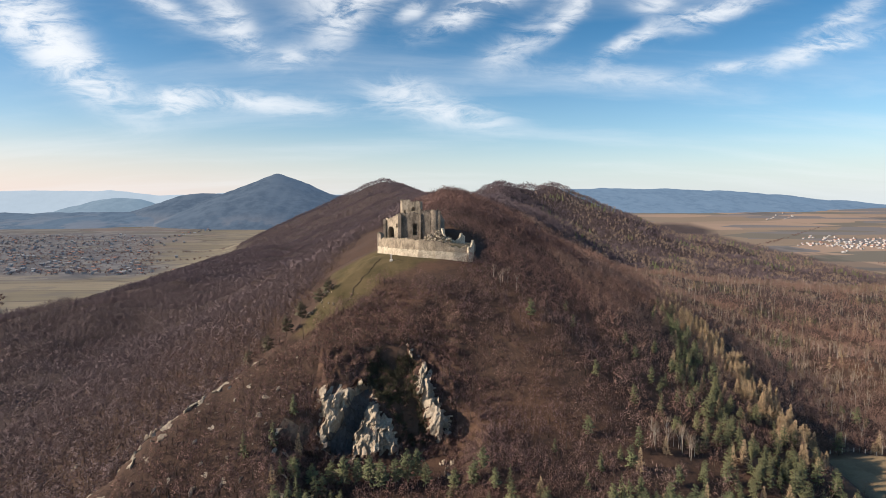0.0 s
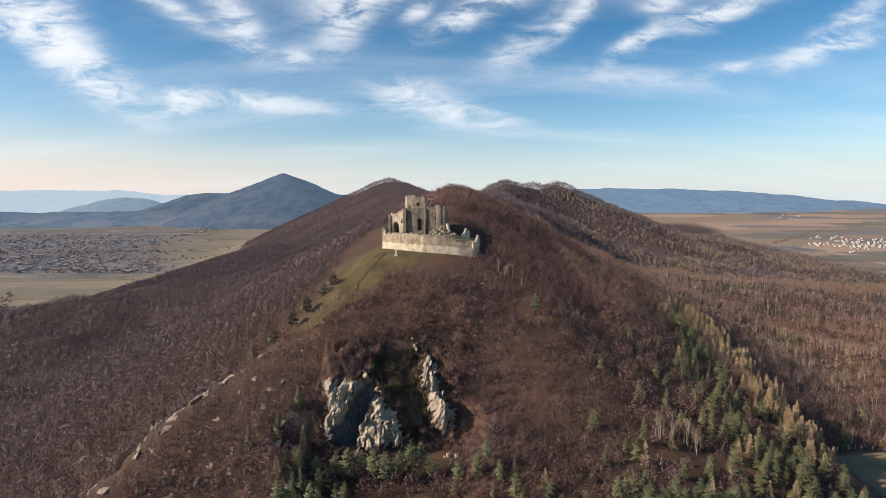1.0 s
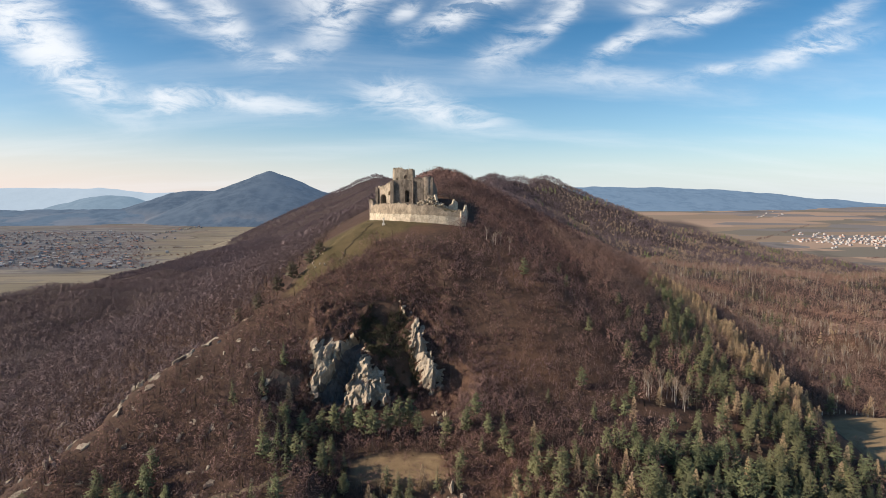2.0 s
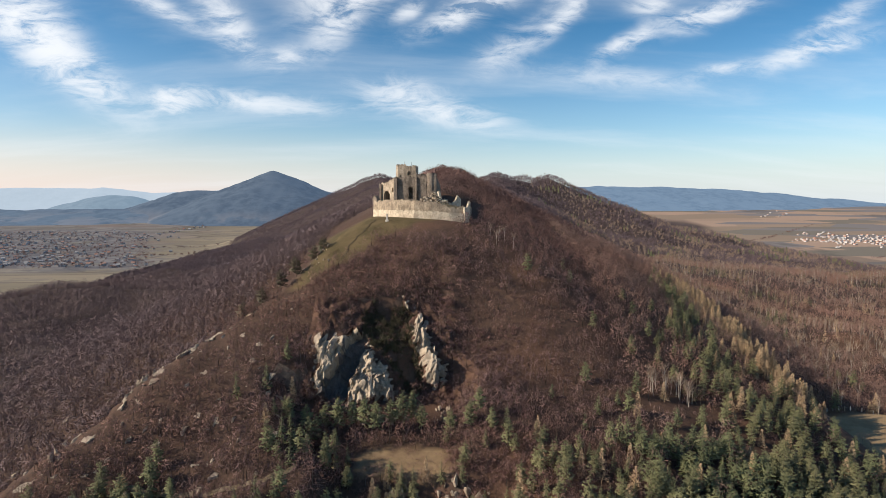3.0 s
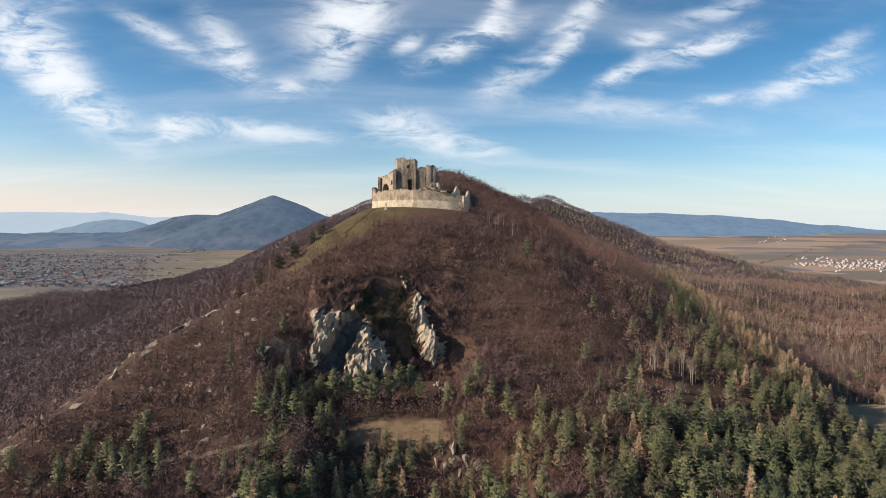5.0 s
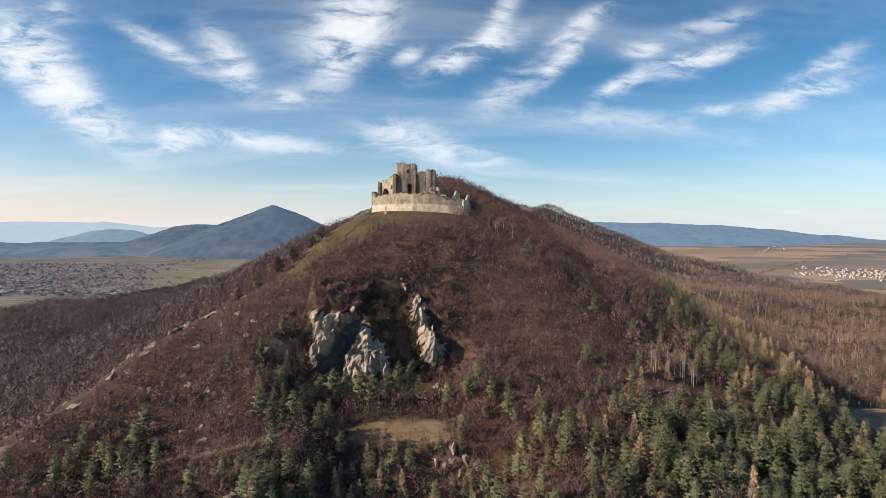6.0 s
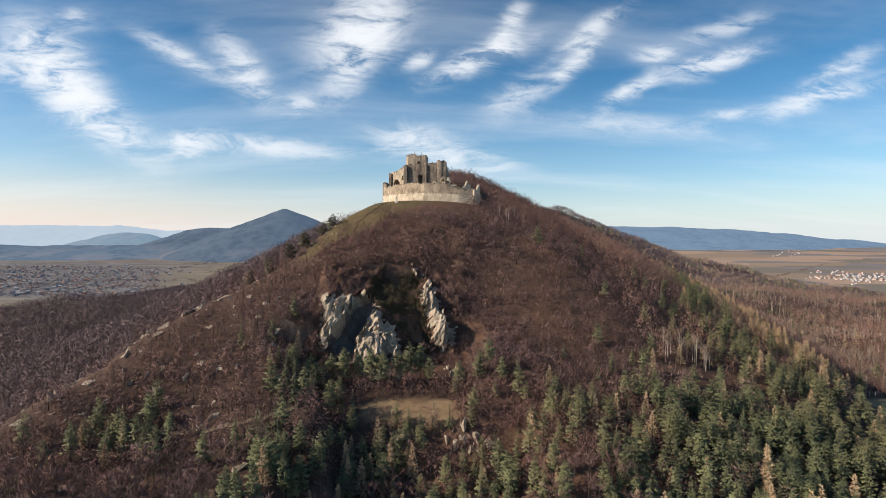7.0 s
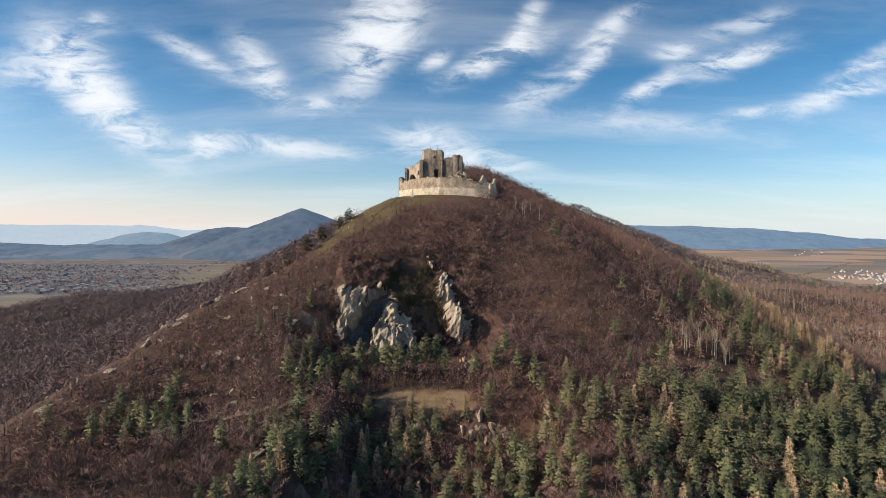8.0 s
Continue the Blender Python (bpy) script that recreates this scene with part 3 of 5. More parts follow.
def ruin_wall(pts, foot, top, thick=1.6, holes=(), cell=0.8, batter=0.0, jag=1.0, seed=1):
    """A standing wall of rough masonry along pts, from the height foot up to the broken line top(s), s in metres along it.
    Holes (s0, s1, z0, z1, arched) go through. Built of block-sized cells, so that broken edges step like stones."""
    P = [Vector((a, b, 0)) for a, b in pts]
    cum = [0.0]
    for a, b in zip(P, P[1:]):
        cum.append(cum[-1] + (b - a).length)
    total = cum[-1]
    n = max(2, round(total / cell))

    def at(s):
        k = max(i for i in range(len(P) - 1) if cum[i] <= s + 1e-6)
        d = (P[k + 1] - P[k]) / (cum[k + 1] - cum[k])
        q = P[k] + d * (s - cum[k])
        return q, Vector((d.y, -d.x, 0))

    zs, row = [foot], 0
    peak = max(top(total * i / n) for i in range(n + 1)) + 1
    while zs[-1] < peak:
        zs.append(zs[-1] + cell * (0.62 + 0.15 * rnd(seed, row, 5)))
        row += 1
    m = len(zs) - 1
    keep = [[False] * m for _ in range(n)]
    for i in range(n):
        s = total * (i + 0.5) / n
        t = top(s) + jag * 0.7 * rnd(seed, i, 77) + jag * 0.8 * rnd(seed, i // 3, 78)
        for j in range(m):
            z = (zs[j] + zs[j + 1]) / 2
            k = z < t
            for s0, s1, z0, z1, arched in holes:
                if s0 < s < s1 and z0 < z < z1:
                    c = (s0 + s1) / 2
                    if not arched or z < z1 - (s1 - s0) / 2 or math.hypot(s - c, z - (z1 - (s1 - s0) / 2)) < (s1 - s0) / 2:
                        k = False
            keep[i][j] = k
    bm = bmesh.new()
    cache = {}

    def vert(i, j, inner):
        key = (i, j, inner)
        if key not in cache:
            q, out = at(total * i / n)
            lean = batter * (peak - zs[j])
            off = (-thick if inner else lean) + 0.025 * rnd(seed, i, j, inner)
            along = Vector((-out.y, out.x, 0)) * 0.09 * rnd(seed, i, j, 9) * (0 < i < n)
            cache[key] = bm.verts.new(q + out * off + along + Vector((0, 0, zs[j] + (0.14 * rnd(seed, i, j, 4) if j else 0))))
        return cache[key]

    def face(*vs):
        if len(set(vs)) == 4:
            bm.faces.new(vs)

    def solid(i, j):
        return 0 <= i < n and 0 <= j < m and keep[i][j]

    for i in range(n):
        for j in range(m):
            if not keep[i][j]:
                continue
            o = [vert(i, j, 0), vert(i + 1, j, 0), vert(i + 1, j + 1, 0), vert(i, j + 1, 0)]
            q = [vert(i, j, 1), vert(i + 1, j, 1), vert(i + 1, j + 1, 1), vert(i, j + 1, 1)]
            face(*o), face(*reversed(q))
            if not solid(i, j + 1):
                face(o[3], o[2], q[2], q[3])
            if not solid(i, j - 1):
                face(o[0], q[0], q[1], o[1])
            if not solid(i - 1, j):
                face(o[0], o[3], q[3], q[0])
            if not solid(i + 1, j):
                face(o[1], q[1], q[2], o[2])
    return bm


def line(*pairs):
    """A broken line: metres along, height."""
    xs, zs = [a for a, _ in pairs], [b for _, b in pairs]
    return lambda s: float(np.interp(s, xs, zs))


def boulder(size, seed, cuts=9):
    """A rough block of stone: a hull of random points with flat broken faces."""
    r = random.Random(seed)
    bm = bmesh.new()
    for _ in range(cuts + 5):
        v = Vector((r.uniform(-1, 1), r.uniform(-1, 1), r.uniform(-1, 1)))
        v = v.normalized() * r.uniform(0.75, 1.0)
        bm.verts.new((v.x * size[0], v.y * size[1], v.z * size[2]))
    got = bmesh.ops.convex_hull(bm, input=bm.verts)
    loose = [g for g in got["geom_interior"] if isinstance(g, bmesh.types.BMVert)]
    bmesh.ops.delete(bm, geom=loose, context="VERTS")
    return bm


def build_castle():
    castle = thing("castle_ruin", "roofless medieval stone castle ruin on the hilltop", "castle ruin")
    # outer ring wall, its lit and shaded fronts, with the patched pale lower part
    west = [(-37.0, 320.0), (-30.5, 311.0), (-22.0, 302.6), (-13.0, 297.2)]
    east = [(-13.0, 297.2), (-4.0, 295.0), (6.0, 294.0), (13.0, 294.5)]
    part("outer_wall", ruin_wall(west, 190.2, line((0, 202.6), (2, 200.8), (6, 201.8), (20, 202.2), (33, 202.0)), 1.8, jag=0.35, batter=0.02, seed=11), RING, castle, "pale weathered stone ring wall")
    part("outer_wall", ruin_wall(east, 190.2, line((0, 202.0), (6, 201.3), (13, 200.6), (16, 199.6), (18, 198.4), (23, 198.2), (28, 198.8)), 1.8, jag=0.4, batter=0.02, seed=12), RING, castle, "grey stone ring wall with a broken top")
    part("wall_footing", ruin_wall([(-37.5, 319.7), (-31.0, 310.6), (-22.3, 302.1), (-13.2, 296.6)], 189.0, line((0, 196.4), (33, 196.4)), 0.8, jag=0.12, batter=0.05, seed=13), PALE, castle, "pale new masonry footing")
    part("wall_footing", ruin_wall([(-13.2, 296.6), (-4.1, 294.4), (6.0, 293.4), (12.9, 293.9)], 189.0, line((0, 196.4), (28, 195.4)), 0.8, jag=0.12, batter=0.05, seed=14), PALE, castle, "pale new masonry footing")
    part("rear_wall", ruin_wall([(13, 294.5), (19, 322), (10, 352), (-26, 353), (-38, 340), (-37, 320)], 189.0, line((0, 197), (40, 197), (80, 199), (135, 201)), 1.6, jag=0.9, cell=1.1, seed=15), STONE, castle)
    # the court inside is filled up level with the wall
    bm = bmesh.new()
    ring = [(-36, 320.6), (-29.6, 311.8), (-21.2, 303.6), (-12.6, 298.6), (-4, 296.4), (6, 295.4), (12.0, 296.2), (17.6, 322), (9.2, 350.5), (-25.4, 351.5), (-36.6, 339.5)]
    lo, hi = [bm.verts.new((x, y, 189)) for x, y in ring], [bm.verts.new((x, y, 199.6 - (1.9 if x > 8 else 0))) for x, y in ring]
    bm.faces.new(hi)
    for i in range(len(ring)):
        bm.faces.new((lo[i], lo[i - 1], hi[i - 1], hi[i]))
    part("courtyard", bm, COURT, castle, "grassy court strewn with fallen stone")
    # west end: the tall pier at the corner of the ring wall
    part("corner_pier", ruin_wall([(-38.0, 321.5), (-35.4, 317.8)], 189.5, line((0, 203.6), (2, 204.4), (5, 202.8)), 2.0, jag=0.5, cell=0.6, seed=16), STONE, castle)
    # palace
    front = [(-24.0, 325.0), (-1.5, 321.0)]
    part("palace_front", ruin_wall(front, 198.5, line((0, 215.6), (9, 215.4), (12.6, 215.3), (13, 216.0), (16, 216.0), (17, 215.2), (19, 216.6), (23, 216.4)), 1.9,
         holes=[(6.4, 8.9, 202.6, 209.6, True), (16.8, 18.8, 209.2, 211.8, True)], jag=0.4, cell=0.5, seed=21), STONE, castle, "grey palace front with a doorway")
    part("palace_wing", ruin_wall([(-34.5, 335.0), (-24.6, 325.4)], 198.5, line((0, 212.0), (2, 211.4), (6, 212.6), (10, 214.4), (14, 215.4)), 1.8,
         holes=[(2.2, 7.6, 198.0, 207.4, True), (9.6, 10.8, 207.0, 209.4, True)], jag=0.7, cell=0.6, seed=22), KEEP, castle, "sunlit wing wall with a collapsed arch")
    # wall added behind the doorway only to keep the opening dark
    part("door_shade_wall", ruin_wall([(-23.5, 329.5), (-2.5, 325.5)], 198.5, line((0, 211.0), (8, 212.4), (15, 211.2), (21, 210.5)), 1.2, jag=0.6, seed=25), STONE, castle)
    part("palace_side", ruin_wall([(-1.5, 321.0), (1.0, 343.0)], 198.5, line((0, 216.2), (8, 213.5), (16, 211), (23, 210)), 1.8, jag=1.0, seed=23), STONE, castle)
    part("palace_rear", ruin_wall([(1.0, 343.0), (-27.0, 348.5), (-34.5, 335.0)], 198.5, line((0, 210), (14, 213), (28, 214), (36, 211.5), (44, 211.6)), 1.8, jag=1.2, seed=24), STONE, castle)
    for k, (x, y, w, d, t) in enumerate([(-25.2, 325.2, 1.9, 2.0, 215.4), (-35.0, 334.8, 1.5, 1.6, 212.0), (-13.2, 322.9, 0.8, 0.5, 215.6)]):
        part("buttress", ruin_wall([(x - w / 2, y - d * 0.5), (x + w / 2, y - d * 0.5 - 0.4)], 195.6, line((0, t), (w, t - 0.5)), d, jag=0.5, cell=0.55, batter=0.03, seed=30 + k), STONE, castle)
    # the round stair turret at the east end of the front
    part("stair_turret", ruin_wall([(-4.4 + 3.1 * math.cos(a), 324.0 + 3.1 * math.sin(a)) for a in np.linspace(math.pi * 1.02, math.pi * 2.02, 11)], 198.5, line((0, 216.6), (3, 217.6), (7, 217.2), (9.7, 216.0)), 1.0, jag=0.4, cell=0.6, seed=36), STONE, castle)
    # keep
    keep = [(-26.0, 342.0), (-24.6, 334.0), (-13.4, 332.4), (-12.6, 343.0), (-26.0, 344.0)]
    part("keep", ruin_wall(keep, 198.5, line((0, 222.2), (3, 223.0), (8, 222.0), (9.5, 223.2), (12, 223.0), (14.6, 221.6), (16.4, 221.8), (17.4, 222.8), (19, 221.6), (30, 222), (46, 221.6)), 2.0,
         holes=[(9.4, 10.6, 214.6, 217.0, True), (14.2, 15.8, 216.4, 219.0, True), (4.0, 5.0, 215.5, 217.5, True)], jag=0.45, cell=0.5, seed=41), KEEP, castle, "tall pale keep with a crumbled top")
    part("keep_vault", ruin_wall([(-14.0, 329.0), (-6.5, 327.4)], 210, line((0, 217.2), (2.4, 216.2), (5, 216.6), (8, 215.2)), 2.5, holes=[(3, 4.4, 213, 215.2, True)], jag=0.9, cell=0.6, seed=42), STONE, castle)
    for x, y in ((-20.6, 335.0), (-16.4, 335.6)):
        s = bmesh.new()
        bmesh.ops.create_cone(s, segments=6, radius1=0.09, radius2=0.05, depth=3.2, cap_ends=True, matrix=Matrix.Translation((x, y, 223.2)))
        part("pole", s, DARK, castle, "thin dark pole")
    # the ragged shell of the eastern building
    part("curtain_shell", ruin_wall([(0.5, 312.5), (4.5, 310.0), (9.5, 311.0), (12.4, 314.5)], 196.5, line((0, 203.4), (2.0, 201.4), (4, 200.4), (7, 200.6), (9.5, 201.6), (11.2, 205.4), (12.6, 203)), 1.0, jag=0.7, cell=0.55, seed=51), PALE, castle, "pale jagged shell of a fallen building")
    part("curtain_shell", ruin_wall([(-1.0, 316.8), (0.6, 313.0)], 198.0, line((0, 206.4), (1.5, 206.8), (3, 204)), 1.2, jag=0.5, cell=0.5, seed=52), PALE, castle)
    # gate turret at the east corner
    part("gate_turret", ruin_wall([(11.4, 296.0), (13.6, 293.4), (16.0, 295.6), (15.4, 300.0)], 189.0, line((0, 198.6), (3.0, 197.6), (5, 198.2), (6.8, 200.6), (8.2, 199.2), (11, 197)), 1.0, jag=0.6, cell=0.55, seed=53), PALE, castle, "stub of a pale gate turret")
    part("gate_turret", ruin_wall([(15.8, 299.0), (17.0, 302.0)], 192.0, line((0, 200.0), (1.6, 202.0), (3, 200.6)), 0.9, jag=0.4, cell=0.45, seed=54), PALE, castle)
    return castle


COURT = material("court_turf", two_tone((0.19, 0.155, 0.09), (0.27, 0.22, 0.15), 0.35, (0.33, 0.28, 0.21)), 0.95)
build_castle()


def build_rubble():
    heap = thing("rubble_heap", "heap of fallen pale castle stones in the court", "rubble", at=(-3.5, 309, 199.8))
    kinds = [bpy.data.meshes.new("stone") for _ in range(6)]
    for k, me in enumerate(kinds):
        bm = boulder((0.9, 0.75, 0.6), 60 + k, 8)
        bm.to_mesh(me)
        bm.free()
        me.materials.append(PALE if k % 3 else STONE)
    r = random.Random(8)
    for i in range(210):
        a, d = r.uniform(0, 6.283), r.random() ** 0.7
        x, y = 9.5 * d * math.cos(a), 6.5 * d * math.sin(a)
        z = 6.0 * max(0, 1 - d) ** 0.9 * (1 + 0.25 * math.sin(x)) + r.uniform(-0.5, 0.3)
        s = r.uniform(0.5, 1.5) * (1.2 - 0.4 * d)
        ob = new("stone", kinds[i % 6])
        ob.parent = heap
        ob.matrix_basis = pose(x, y, z, r.uniform(-60, 60), r.uniform(-60, 60), r.uniform(0, 360)) @ Matrix.Diagonal((s, s, s, 1))


build_rubble()


def build_cross():
    z = float(land(-27.3, 293.0))
    c = thing("wayside_cross", "white stone wayside cross on a pedestal on the grass", "cross", at=(-27.3, 293.0, z - 0.3))
    bm = bmesh.new()
    bmesh.ops.create_cube(bm, size=1, matrix=Matrix.Translation((0, 0, 0.5)) @ Matrix.Diagonal((1.7, 1.4, 1.1, 1)))
    bmesh.ops.bevel(bm, geom=bm.edges[:], offset=0.1, segments=1, affect="EDGES")
    part("pedestal", bm, WHITE, c)
    bm = bmesh.new()
    bmesh.ops.create_cube(bm, size=1, matrix=Matrix.Translation((0, 0, 2.2)) @ Matrix.Diagonal((0.75, 0.6, 2.6, 1)))
    bmesh.ops.bevel(bm, geom=bm.edges[:], offset=0.08, segments=1, affect="EDGES")
    part("shaft", bm, WHITE, c)
    bm = bmesh.new()
    bmesh.ops.create_cube(bm, size=1, matrix=Matrix.Translation((0, 0, 3.75)) @ Matrix.Diagonal((1.0, 0.45, 0.55, 1)))
    bmesh.ops.bevel(bm, geom=bm.edges[:], offset=0.06, segments=1, affect="EDGES")
    part("head", bm, WHITE, c)


WHITE = material("whitewashed_stone", two_tone((0.72, 0.68, 0.60), (0.62, 0.58, 0.50), 1.5), 0.85)
build_cross()

# ================= rock of the quarry =================


def facets(px, py, n, box, seed, tilt):
    """Flat broken faces: every spot belongs to the nearest of n centres and lies on that one's own tilted plane."""
    r = np.random.RandomState(seed)
    cx, cy = r.uniform(box[0], box[1], n), r.uniform(box[2], box[3], n)
    ax, ay, h = r.normal(0, tilt, n), r.normal(0, tilt, n), r.normal(0, 1, n)
    d = (px[:, None] - cx[None]) ** 2 + ((py[:, None] - cy[None]) * 0.8) ** 2
    k = np.argmin(d, 1)
    return h[k] + ax[k] * (px - cx[k]) + ay[k] * (py - cy[k])


def build_cliff(name, label, x0, x1, y0, y1, step, seed, n, shape, high):
    """A rock face laid over the slope; shape(x, y) is 1 where rock is bare and falls below 0 where it dives under the soil."""
    gx, gy = np.arange(x0, x1, step), np.arange(y0, y1, step)
    X, Y = np.meshgrid(gx, gy)
    x, y = X.ravel(), Y.ravel()
    box = (x0, x1, y0, y1)
    f = facets(x, y, n, box, seed, 0.5) * 0.45 + facets(x, y, n * 4, box, seed + 1, 0.6) * 0.30
    s = shape(x, y)
    z = land(x, y) + np.clip(s, -1, 1) * high + f * np.clip(s + 0.5, 0, 1)
    z = np.where(s < -0.25, z - 3, z)
    wx, wy = x + 0.55 * facets(x, y, n * 4, box, seed + 2, 0.2), y - 0.8 * facets(x, y, n * 3, box, seed + 3, 0.2)
    i = np.arange(len(gy) - 1)[:, None] * len(gx) + np.arange(len(gx) - 1)[None, :]
    q = np.stack([i, i + 1, i + 1 + len(gx), i + len(gx)], -1).reshape(-1, 4)
    q = q[(s[q] > -0.42).any(1)]
    me = mesh_from(name, np.stack([wx, wy, z], -1), q, 4, [ROCK])
    return tagged(new(name, me), label, "cliff")


# outlines of the quarry's parts across its face: metres sideways, height
RECESS = [(-29.5, 150.5), (-36, 148.2), (-38.6, 141), (-44, 134.2), (-44.5, 131), (-38, 127.5), (-34.6, 129.8), (-33.6, 134.5), (-28.6, 143.8), (-28.2, 149)]
BUTTRESS = [(-26.7, 147.2), (-25.2, 143), (-19, 136.4), (-14.6, 128), (-34.2, 127), (-34.2, 133.4), (-31.5, 138)]
SHARD = [(-27.6, 143.6), (-28.8, 144), (-32.4, 138.4), (-31.4, 137.6)]
RIB = [(-9.4, 156.5), (-7.0, 154), (-3.4, 146), (-1.6, 141), (3.6, 137.6), (2.6, 132), (-2, 128.5), (-6.4, 133.4), (-8.6, 143), (-11, 149)]
WEST_WALL = [(-48.8, 150), (-33.5, 150.5), (-33.5, 139), (-40, 130.5), (-47.2, 134.0), (-46.2, 141)]
GULLY = [(-23.5, 163.5), (-15.5, 161), (-11.4, 155), (-10.8, 148), (-8.6, 141), (-6.4, 129), (-13, 129), (-17.5, 138), (-24.6, 145), (-30, 151), (-31, 155), (-27.5, 160)]
OUTCROP = [(-16.5, 161.5), (-14, 161), (-11.5, 156.5), (-13.5, 156)]


def inside(u, w, poly):
    """Metres by which a spot lies within an outline, below nought outside it."""
    d, sign = np.full(u.shape, 1e9), np.zeros(u.shape, bool)
    for (ax, ay), (bx, by) in zip(poly, poly[1:] + poly[:1]):
        t = np.clip(((u - ax) * (bx - ax) + (w - ay) * (by - ay)) / ((bx - ax) ** 2 + (by - ay) ** 2), 0, 1)
        d = np.minimum(d, np.hypot(u - ax - t * (bx - ax), w - ay - t * (by - ay)))
        if ay != by:
            sign ^= ((ay > w) != (by > w)) & (u < (bx - ax) * (w - ay) / (by - ay) + ax)
    return np.where(sign, d, -d)


def quarry_face(u, w):
    """Places on the quarry face for metres sideways and height, and how far each lies within bare rock."""
    wu, ww = u + 0.7 * rumple(u, w, 6, 56) + 0.35 * rumple(u, w, 2.2, 57), w + 0.8 * rumple(u, w, 7, 58)
    box = (-52, 8, 123, 164)
    tall = (-33, 33, 123 * 0.5, 164 * 0.5)
    coarse, mid, fine = facets(u + 0.15 * w, w * 0.5, 140, tall, 61, 0.75), facets(u - 0.2 * w, w * 0.5, 800, (-85, -17, 61, 82), 62, 0.85), facets(u, w, 3000, box, 63, 0.6)
    recess, butt, shard, rib, west, gully, crop = (inside(wu, ww, p) for p in (RECESS, BUTTRESS, SHARD, RIB, WEST_WALL, GULLY, OUTCROP))
    out = 0.9 * rumple(u, w, 9, 59)
    deep = np.clip(recess / 0.7, 0, 1)
    out = out * (1 - deep) - 5.5 * deep
    out = out + np.clip(butt * 0.85, 0, 3.2) + 1.5 * np.clip((137 - w) / 3, 0, 1) * np.clip(butt, 0, 1) + np.clip(shard * 1.8, 0, 1.3)
    out = out + np.clip(rib * 1.0, 0, 2.6) + np.clip(west * 1.2, 0, 3.0) * (1 - deep) + 1.2 * np.clip(crop, 0, 1)
    out = out - 3.2 * np.clip(gully / 2.0, 0, 1)
    bare = np.maximum.reduce([recess + 0.6, butt, shard, rib, west, crop])
    k = np.clip(bare + 0.6, 0, 1) * np.where(recess > 0.3, 0.3, 1.0)
    out = out + k * (0.60 * coarse + 0.38 * mid + 0.12 * fine) + (1 - k) * 0.5 * rumple(u, w, 4, 60)
    edge = np.clip(np.minimum.reduce([u + 51, 7 - u, w - 124, 163.2 - w]) / 3, 0, 1)
    out = out * edge - 0.9 * (1 - edge)
    y = np.interp(w, CLIFF_Z, CLIFF_Y) + cliff_bend(u)
    side = 0.30 * k * coarse + 0.2 * k * mid
    return np.stack([u + side, y - 0.82 * out, w + 0.57 * out], -1), bare, gully


def build_quarry():
    gu, gw = np.arange(-51, 7.01, 0.30), np.arange(124, 163.21, 0.26)
    U, W = np.meshgrid(gu, gw)
    P, bare, gully = quarry_face(U.ravel(), W.ravel())
    i = np.arange(len(gw) - 1)[:, None] * len(gu) + np.arange(len(gu) - 1)[None, :]
    q = np.stack([i, i + 1, i + 1 + len(gu), i + len(gu)], -1).reshape(-1, 4)
    me = mesh_from("quarry_cliff", P, q, 4, [ROCK, SOIL, SHADED_ROCK])
    ragged = bare - 0.4 + 1.2 * rumple(P[:, 0], P[:, 2], 3.1, 64) + 0.5 * rumple(P[:, 0], P[:, 2], 1.3, 65)
    # faces inside the recess take the rock with shade in its colour
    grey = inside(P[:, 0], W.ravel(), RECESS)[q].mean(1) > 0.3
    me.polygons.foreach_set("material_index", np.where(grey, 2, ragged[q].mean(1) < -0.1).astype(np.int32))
    return tagged(new("quarry_cliff", me), "pale fractured rock cliff of an old quarry", "cliff")


def spur_rock(x, y):
    cx = np.interp(y, [110, 165, 182, 199.5, 217, 240, 271, 300], [-152, -124, -112, -107, -92, -75, -60, -46])
    return 1.0 * bell(x - cx - 0.8, 4.2) * np.clip(np.where(y < 214, 0.12, 0.05) + 0.9 * rumple(x, y, 13, 54), 0, 1) - 0.36 + 0.15 * rumple(x, y, 6, 55) - 0.5 * np.clip((y - 232) / 12, 0, 1)


def bell(d, w):
    return np.exp(-(d / w) ** 2)


build_quarry()
build_cliff("crest_rock", "pale bare rock along the crest of the spur", -160, -48, 120, 296, 0.55, 71, 900, spur_rock, 0.7)


def crag(name, label, cx, cy, blocks, seed):
    """Broken blocks lying against the face, each a part: (x, y, rise, half sizes, lean back, turn)."""
    z0 = float(land(cx, cy))
    t = thing(name, label, "rock", "rocks of the quarry", at=(cx, cy, z0))
    for i, (x, y, up, sx, sy, sz, lean, turn) in enumerate(blocks):
        bm = boulder((sx, sy, sz), seed * 31 + i, 5)
        bmesh.ops.rotate(bm, verts=bm.verts, cent=(0, 0, 0), matrix=Euler((radians(-lean), 0, radians(turn))).to_matrix())
        bmesh.ops.translate(bm, verts=bm.verts, vec=(x, y, float(land(cx + x, cy + y)) - z0 + up))
        part("block", bm, ROCK, t)
    return t


def strewn(r, n, w, d, low, high, lean=25):
    """Blocks strewn over a patch."""
    out = []
    for _ in range(n):
        s = r.uniform(low, high)
        out.append((r.uniform(-w, w), r.uniform(-d, d), 0.35 * s, s * r.uniform(0.5, 0.9), s * r.uniform(0.5, 0.8), s * r.uniform(0.8, 1.5), r.uniform(0, lean), r.uniform(-60, 60)))
    return out


